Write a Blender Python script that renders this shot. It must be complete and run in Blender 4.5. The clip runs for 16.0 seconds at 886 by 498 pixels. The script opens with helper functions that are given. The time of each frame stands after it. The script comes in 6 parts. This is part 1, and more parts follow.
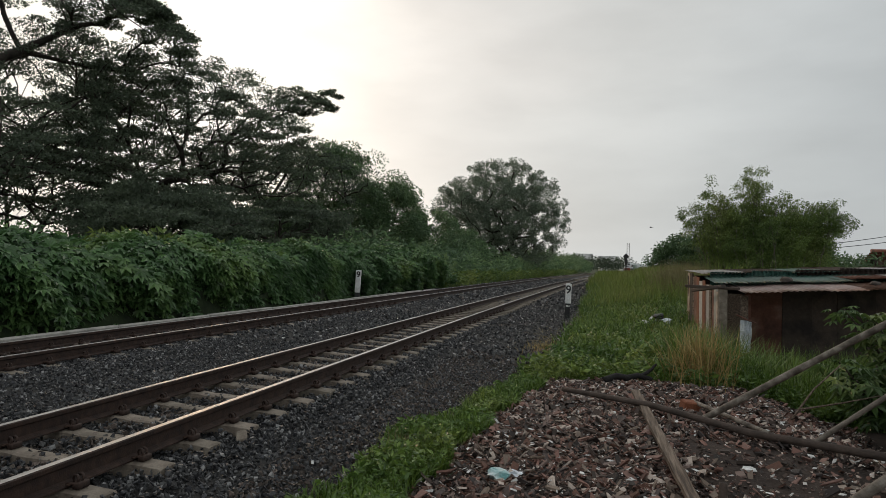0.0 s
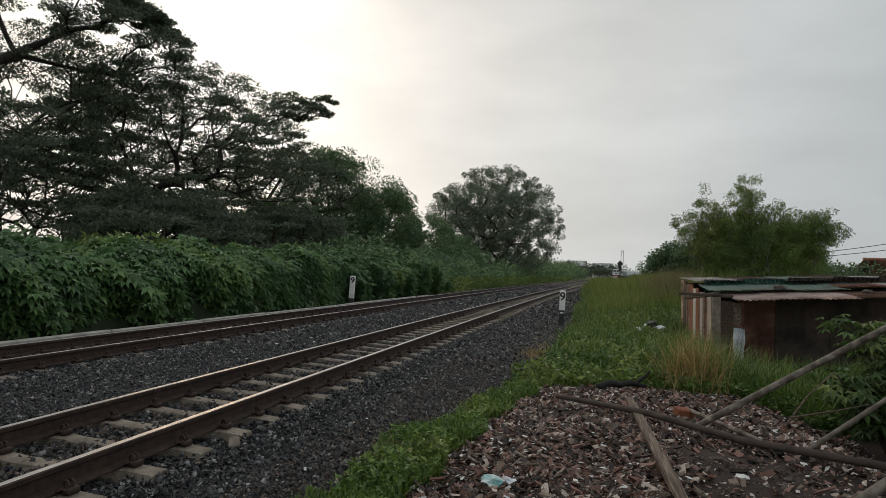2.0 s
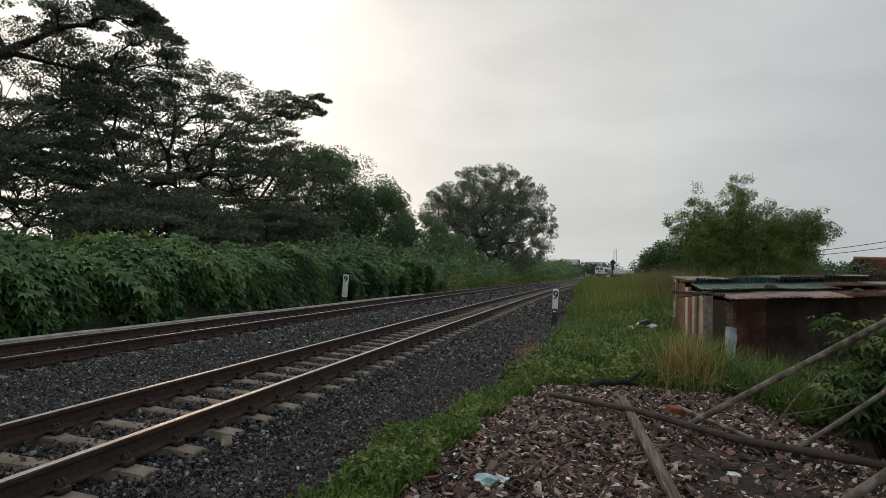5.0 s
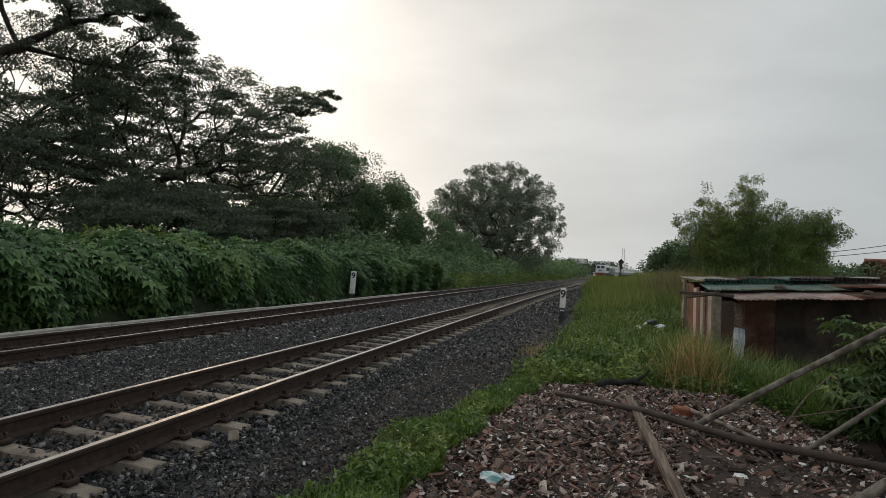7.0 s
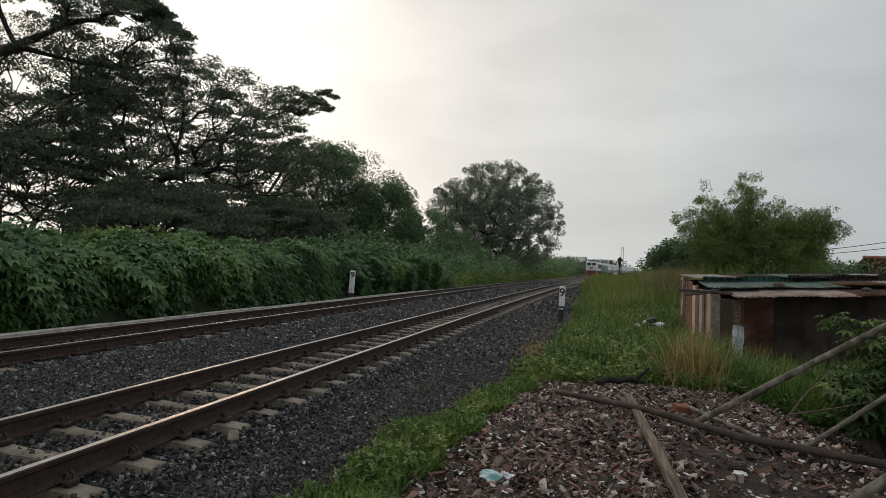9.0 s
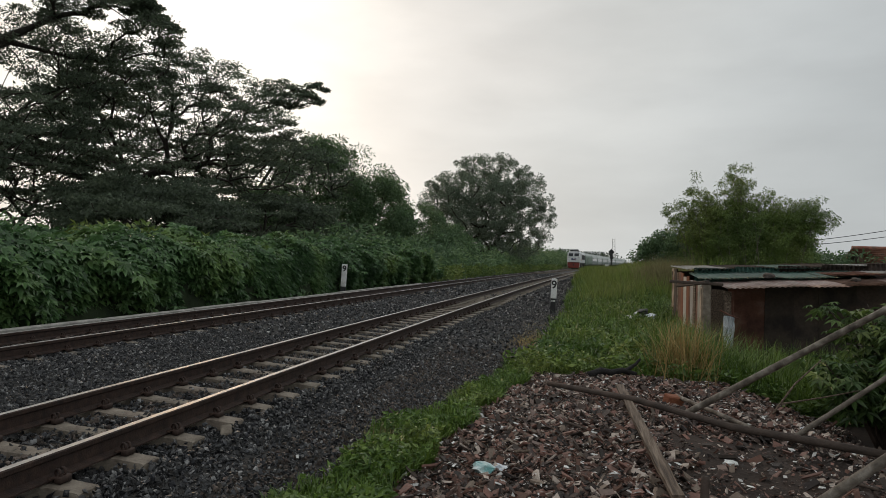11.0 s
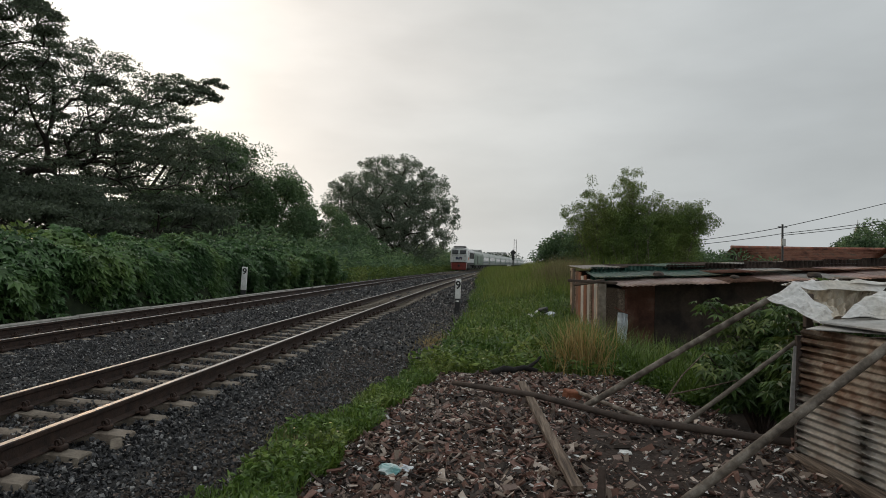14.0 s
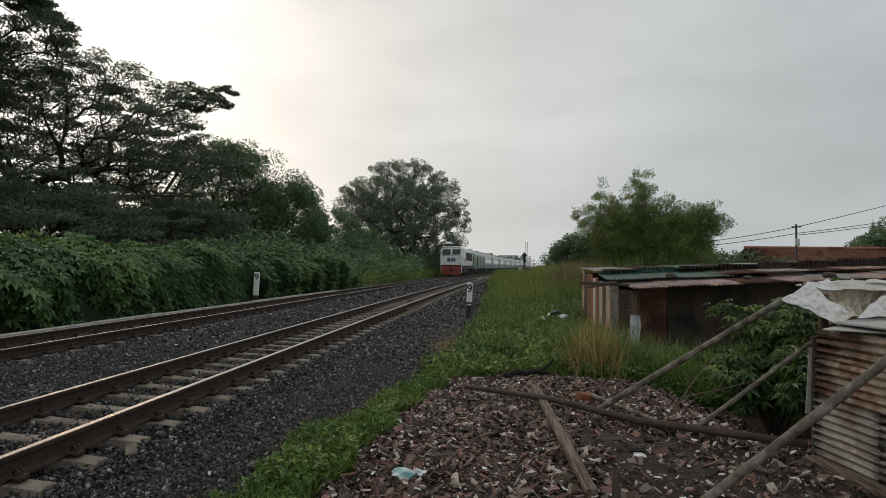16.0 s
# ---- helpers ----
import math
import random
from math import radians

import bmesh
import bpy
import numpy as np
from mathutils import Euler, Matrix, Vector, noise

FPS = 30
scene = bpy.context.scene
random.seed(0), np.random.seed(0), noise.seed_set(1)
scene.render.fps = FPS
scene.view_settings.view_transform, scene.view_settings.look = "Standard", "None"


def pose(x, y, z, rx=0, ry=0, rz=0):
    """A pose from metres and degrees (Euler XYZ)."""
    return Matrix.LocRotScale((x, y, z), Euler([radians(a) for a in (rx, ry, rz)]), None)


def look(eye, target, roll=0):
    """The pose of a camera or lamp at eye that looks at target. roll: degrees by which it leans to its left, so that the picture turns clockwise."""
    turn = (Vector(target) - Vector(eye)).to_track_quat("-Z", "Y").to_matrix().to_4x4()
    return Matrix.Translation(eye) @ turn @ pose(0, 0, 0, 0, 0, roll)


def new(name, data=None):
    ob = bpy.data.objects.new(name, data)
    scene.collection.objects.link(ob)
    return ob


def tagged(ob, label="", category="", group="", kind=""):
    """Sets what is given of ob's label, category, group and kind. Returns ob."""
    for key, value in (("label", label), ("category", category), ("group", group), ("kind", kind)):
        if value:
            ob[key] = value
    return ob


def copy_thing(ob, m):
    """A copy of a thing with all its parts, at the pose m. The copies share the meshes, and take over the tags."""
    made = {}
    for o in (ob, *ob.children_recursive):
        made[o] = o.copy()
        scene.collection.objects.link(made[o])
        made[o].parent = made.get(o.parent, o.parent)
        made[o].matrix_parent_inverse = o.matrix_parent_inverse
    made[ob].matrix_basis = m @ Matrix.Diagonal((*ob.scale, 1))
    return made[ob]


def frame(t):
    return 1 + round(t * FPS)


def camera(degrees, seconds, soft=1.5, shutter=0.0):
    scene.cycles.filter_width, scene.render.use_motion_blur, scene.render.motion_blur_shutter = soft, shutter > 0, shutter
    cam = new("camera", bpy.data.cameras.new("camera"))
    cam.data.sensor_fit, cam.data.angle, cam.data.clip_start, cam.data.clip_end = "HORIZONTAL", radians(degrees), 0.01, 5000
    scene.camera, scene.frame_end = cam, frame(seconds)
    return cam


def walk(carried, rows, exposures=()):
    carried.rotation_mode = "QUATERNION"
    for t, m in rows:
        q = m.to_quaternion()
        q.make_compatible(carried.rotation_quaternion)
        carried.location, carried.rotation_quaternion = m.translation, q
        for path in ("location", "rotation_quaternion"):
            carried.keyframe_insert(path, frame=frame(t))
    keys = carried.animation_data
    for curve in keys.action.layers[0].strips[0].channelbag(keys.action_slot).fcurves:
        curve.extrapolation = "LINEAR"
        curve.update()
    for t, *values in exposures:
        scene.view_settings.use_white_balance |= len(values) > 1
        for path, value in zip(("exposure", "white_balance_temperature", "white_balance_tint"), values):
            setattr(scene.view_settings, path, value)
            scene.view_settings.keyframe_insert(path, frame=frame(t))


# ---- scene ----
cam = camera(67.0, 16.0, soft=0.5)
EYE = Vector((0.0, 0.0, 1.28))


def aim(yaw, pitch, roll):
    """Camera pose at the standing place: yaw to the left of the track, pitch up, roll to the left."""
    y, p = radians(yaw), radians(pitch)
    way = Vector((-math.sin(y) * math.cos(p), math.cos(y) * math.cos(p), math.sin(p)))
    return look(EYE, EYE + way, roll)


PATH = [
    (0.0, aim(13.19, 1.38, 1.09)),
    (0.5, aim(12.58, 2.06, 1.17)),
    (1.0, aim(12.30, 2.14, 1.41)),
    (1.5, aim(12.68, 1.96, 1.30)),
    (2.0, aim(12.73, 1.92, 1.39)),
    (2.5, aim(12.18, 1.81, 1.30)),
    (3.0, aim(11.85, 2.18, 1.18)),
    (3.5, aim(12.06, 2.33, 1.17)),
    (4.0, aim(12.10, 2.17, 1.24)),
    (6.5, aim(12.52, 1.61, 1.86)),
    (7.0, aim(12.81, 1.61, 2.01)),
    (7.5, aim(12.99, 1.56, 1.98)),
    (8.0, aim(12.66, 1.41, 1.99)),
    (8.5, aim(12.74, 1.58, 1.79)),
    (11.0, aim(12.01, 0.94, 1.37)),
    (11.5, aim(9.70, 1.17, 1.43)),
    (12.0, aim(4.54, 0.96, 1.87)),
    (12.5, aim(2.90, 0.98, 1.69)),
    (13.0, aim(3.27, 0.84, 1.53)),
    (13.5, aim(3.61, 0.98, 1.14)),
    (14.0, aim(3.87, 1.21, 0.89)),
    (14.5, aim(3.52, 1.45, 0.69)),
    (15.0, aim(3.69, 1.40, 0.62)),
    (15.5, aim(4.17, 1.39, 0.48)),
    (16.0, aim(4.82, 1.51, 0.32)),
]
walk(cam, PATH)

# ---- light: hazy overcast evening sky, the sun low behind the trees ----
SUN_YAW, SUN_ELEV = 33.0, 16.5
sun_way = Vector((-math.sin(radians(SUN_YAW)) * math.cos(radians(SUN_ELEV)),
                  math.cos(radians(SUN_YAW)) * math.cos(radians(SUN_ELEV)), math.sin(radians(SUN_ELEV))))
sun_data = bpy.data.lights.new("sun", "SUN")
sun_data.energy, sun_data.angle, sun_data.color = 0.6, radians(10), (1.0, 0.62, 0.34)
sun = new("sun", sun_data)
sun.matrix_world = look((0, 0, 30), Vector((0, 0, 30)) - sun_way)


def build_world():
    w = bpy.data.worlds.new("world")
    scene.world = w
    w.use_nodes = True
    nt = w.node_tree
    n, l = nt.nodes, nt.links
    n.clear()
    out = n.new("ShaderNodeOutputWorld")
    sky = n.new("ShaderNodeTexSky")
    sky.sky_type, sky.sun_disc = "NISHITA", False
    sky.sun_elevation, sky.sun_rotation = radians(SUN_ELEV), radians(-SUN_YAW)
    sky.dust_density, sky.air_density = 4.0, 1.0
    bg_sky = n.new("ShaderNodeBackground")
    bg_sky.inputs[1].default_value = 0.05
    l.new(sky.outputs[0], bg_sky.inputs[0])
    # cloud deck: grey veil, brighter and warmer towards the hidden sun
    geo = n.new("ShaderNodeTexCoord")
    dot = n.new("ShaderNodeVectorMath")
    dot.operation = "DOT_PRODUCT"
    l.new(geo.outputs["Generated"], dot.inputs[0])
    dot.inputs[1].default_value = sun_way
    ramp = n.new("ShaderNodeValToRGB")
    ramp.color_ramp.interpolation = "B_SPLINE"
    el = ramp.color_ramp.elements
    el[0].position, el[0].color = 0.0, (0.58, 0.605, 0.61, 1)
    el[1].position, el[1].color = 1.0, (3.2, 1.7, 0.85, 1)
    for pos, col in ((0.46, (0.46, 0.49, 0.50, 1)), (0.6, (0.47, 0.497, 0.505, 1)), (0.72, (0.57, 0.594, 0.595, 1)), (0.84, (0.67, 0.675, 0.655, 1)), (0.90, (0.745, 0.73, 0.70, 1)),
                     (0.94, (0.85, 0.815, 0.77, 1)), (0.965, (0.97, 0.925, 0.865, 1)), (0.985, (1.2, 1.12, 1.0, 1)), (0.9955, (1.6, 1.42, 1.2, 1))):
        e = el.new(pos)
        e.color = col
    clouds = n.new("ShaderNodeTexNoise")
    clouds.inputs["Scale"].default_value, clouds.inputs["Detail"].default_value = 2.6, 6
    stretch = n.new("ShaderNodeMapping")
    stretch.inputs["Scale"].default_value = (1, 1, 3.2)
    l.new(geo.outputs["Generated"], stretch.inputs[0])
    l.new(stretch.outputs[0], clouds.inputs["Vector"])
    # the glow's edge follows the drift of the cloud
    drift = n.new("ShaderNodeTexNoise")
    drift.inputs["Scale"].default_value, drift.inputs["Detail"].default_value = 3.4, 4
    drift_turn = n.new("ShaderNodeMapping")
    drift_turn.inputs["Scale"].default_value, drift_turn.inputs["Rotation"].default_value = (1, 1, 2.6), (0.25, 0.35, 0)
    l.new(geo.outputs["Generated"], drift_turn.inputs[0])
    l.new(drift_turn.outputs[0], drift.inputs["Vector"])
    shift = n.new("ShaderNodeMapRange")
    shift.inputs["From Min"].default_value, shift.inputs["From Max"].default_value = 0.3, 0.7
    shift.inputs["To Min"].default_value, shift.inputs["To Max"].default_value = -0.026, 0.008
    l.new(drift.outputs["Fac"], shift.inputs[0])
    near_sun = n.new("ShaderNodeMath")
    near_sun.operation = "ADD"
    l.new(dot.outputs["Value"], near_sun.inputs[0])
    l.new(shift.outputs[0], near_sun.inputs[1])
    l.new(near_sun.outputs[0], ramp.inputs[0])
    fade = n.new("ShaderNodeMapRange")
    fade.inputs["From Min"].default_value, fade.inputs["From Max"].default_value = 0.35, 0.7
    fade.inputs["To Min"].default_value, fade.inputs["To Max"].default_value = 0.91, 1.11
    l.new(clouds.outputs["Fac"], fade.inputs[0])
    mul = n.new("ShaderNodeMix")
    mul.data_type, mul.blend_type = "RGBA", "MULTIPLY"
    mul.inputs["Factor"].default_value = 1
    l.new(ramp.outputs[0], mul.inputs["A"])
    l.new(fade.outputs[0], mul.inputs["B"])
    bg_cloud = n.new("ShaderNodeBackground")
    bg_cloud.inputs[1].default_value = 1.0
    l.new(mul.outputs["Result"], bg_cloud.inputs[0])
    mix = n.new("ShaderNodeMixShader")
    mix.inputs[0].default_value = 0.93
    l.new(bg_sky.outputs[0], mix.inputs[1])
    l.new(bg_cloud.outputs[0], mix.inputs[2])
    l.new(mix.outputs[0], out.inputs[0])


build_world()
scene.view_settings.exposure = 0.07


# ---- materials ----
def material(name, colours, scale=4.0, rough=0.8, metal=0.0, bump=0.3, bump_scale=None, vary=0.0, per="none",
             fine=None, spec=0.5, translucent=0.0, stretch=(1, 1, 1), palette=()):
    """Two-scale noise between the colours, bump, and a shift of value from piece to piece."""
    m = bpy.data.materials.new(name)
    m.use_nodes = True
    nt = m.node_tree
    n, l = nt.nodes, nt.links
    b = n["Principled BSDF"]
    b.inputs["Roughness"].default_value = rough
    b.inputs["Metallic"].default_value = metal
    b.inputs["Specular IOR Level"].default_value = spec
    tc = n.new("ShaderNodeTexCoord")
    mp = n.new("ShaderNodeMapping")
    mp.inputs["Scale"].default_value = stretch
    l.new(tc.outputs["Object"], mp.inputs[0])
    big = n.new("ShaderNodeTexNoise")
    big.inputs["Scale"].default_value, big.inputs["Detail"].default_value = scale, 5
    l.new(mp.outputs[0], big.inputs["Vector"])
    ramp = n.new("ShaderNodeValToRGB")
    el = ramp.color_ramp.elements
    k = len(colours)
    while len(el) < k:
        el.new(0.5)
    for i, c in enumerate(colours):
        el[i].position = 0.32 + 0.36 * i / max(1, k - 1)
        el[i].color = (*c, 1)
    l.new(big.outputs["Fac"], ramp.inputs[0])
    small = n.new("ShaderNodeTexNoise")
    small.inputs["Scale"].default_value = fine or scale * 9
    small.inputs["Detail"].default_value = 4
    l.new(mp.outputs[0], small.inputs["Vector"])
    rng = n.new("ShaderNodeMapRange")
    rng.inputs["To Min"].default_value, rng.inputs["To Max"].default_value = 0.6, 1.4
    l.new(small.outputs["Fac"], rng.inputs[0])
    mul = n.new("ShaderNodeMix")
    mul.data_type, mul.blend_type = "RGBA", "MULTIPLY"
    mul.inputs["Factor"].default_value = 1
    l.new(ramp.outputs[0], mul.inputs["A"])
    l.new(rng.outputs[0], mul.inputs["B"])
    colour = mul.outputs["Result"]
    if per != "none":
        if per == "object":
            src = n.new("ShaderNodeObjectInfo").outputs["Random"]
        else:
            src = n.new("ShaderNodeNewGeometry").outputs["Random Per Island"]
        if palette:
            pick = n.new("ShaderNodeValToRGB")
            pick.color_ramp.interpolation = "CONSTANT"
            pe = pick.color_ramp.elements
            while len(pe) < len(palette):
                pe.new(0.5)
            for i, c in enumerate(palette):
                pe[i].position, pe[i].color = i / len(palette), (*c, 1)
            l.new(src, pick.inputs[0])
            l.new(pick.outputs[0], mul.inputs["A"])
        hsv = n.new("ShaderNodeHueSaturation")
        r2 = n.new("ShaderNodeMapRange")
        r2.inputs["To Min"].default_value, r2.inputs["To Max"].default_value = 1 - vary, 1 + vary
        l.new(src, r2.inputs[0])
        l.new(r2.outputs[0], hsv.inputs["Value"])
        r3 = n.new("ShaderNodeMapRange")
        r3.inputs["To Min"].default_value, r3.inputs["To Max"].default_value = 0.5 + vary * 0.03, 0.5 - vary * 0.03
        l.new(src, r3.inputs[0])
        l.new(r3.outputs[0], hsv.inputs["Hue"])
        l.new(colour, hsv.inputs["Color"])
        colour = hsv.outputs[0]
    l.new(colour, b.inputs["Base Color"])
    if bump:
        bp = n.new("ShaderNodeBump")
        bp.inputs["Strength"].default_value = bump
        bp.inputs["Distance"].default_value = 0.02
        bn = n.new("ShaderNodeTexNoise")
        bn.inputs["Scale"].default_value, bn.inputs["Detail"].default_value = bump_scale or scale * 6, 5
        l.new(mp.outputs[0], bn.inputs["Vector"])
        l.new(bn.outputs["Fac"], bp.inputs["Height"])
        l.new(bp.outputs[0], b.inputs["Normal"])
    if translucent:
        tr = n.new("ShaderNodeBsdfTranslucent")
        l.new(colour, tr.inputs[0])
        mx = n.new("ShaderNodeMixShader")
        mx.inputs[0].default_value = translucent
        l.new(b.outputs[0], mx.inputs[1])
        l.new(tr.outputs[0], mx.inputs[2])
        l.new(mx.outputs[0], n["Material Output"].inputs[0])
    return m


def glass(name, tint=(0.02, 0.025, 0.03)):
    m = bpy.data.materials.new(name)
    m.use_nodes = True
    b = m.node_tree.nodes["Principled BSDF"]
    b.inputs["Base Color"].default_value = (*tint, 1)
    b.inputs["Roughness"].default_value = 0.08
    return m


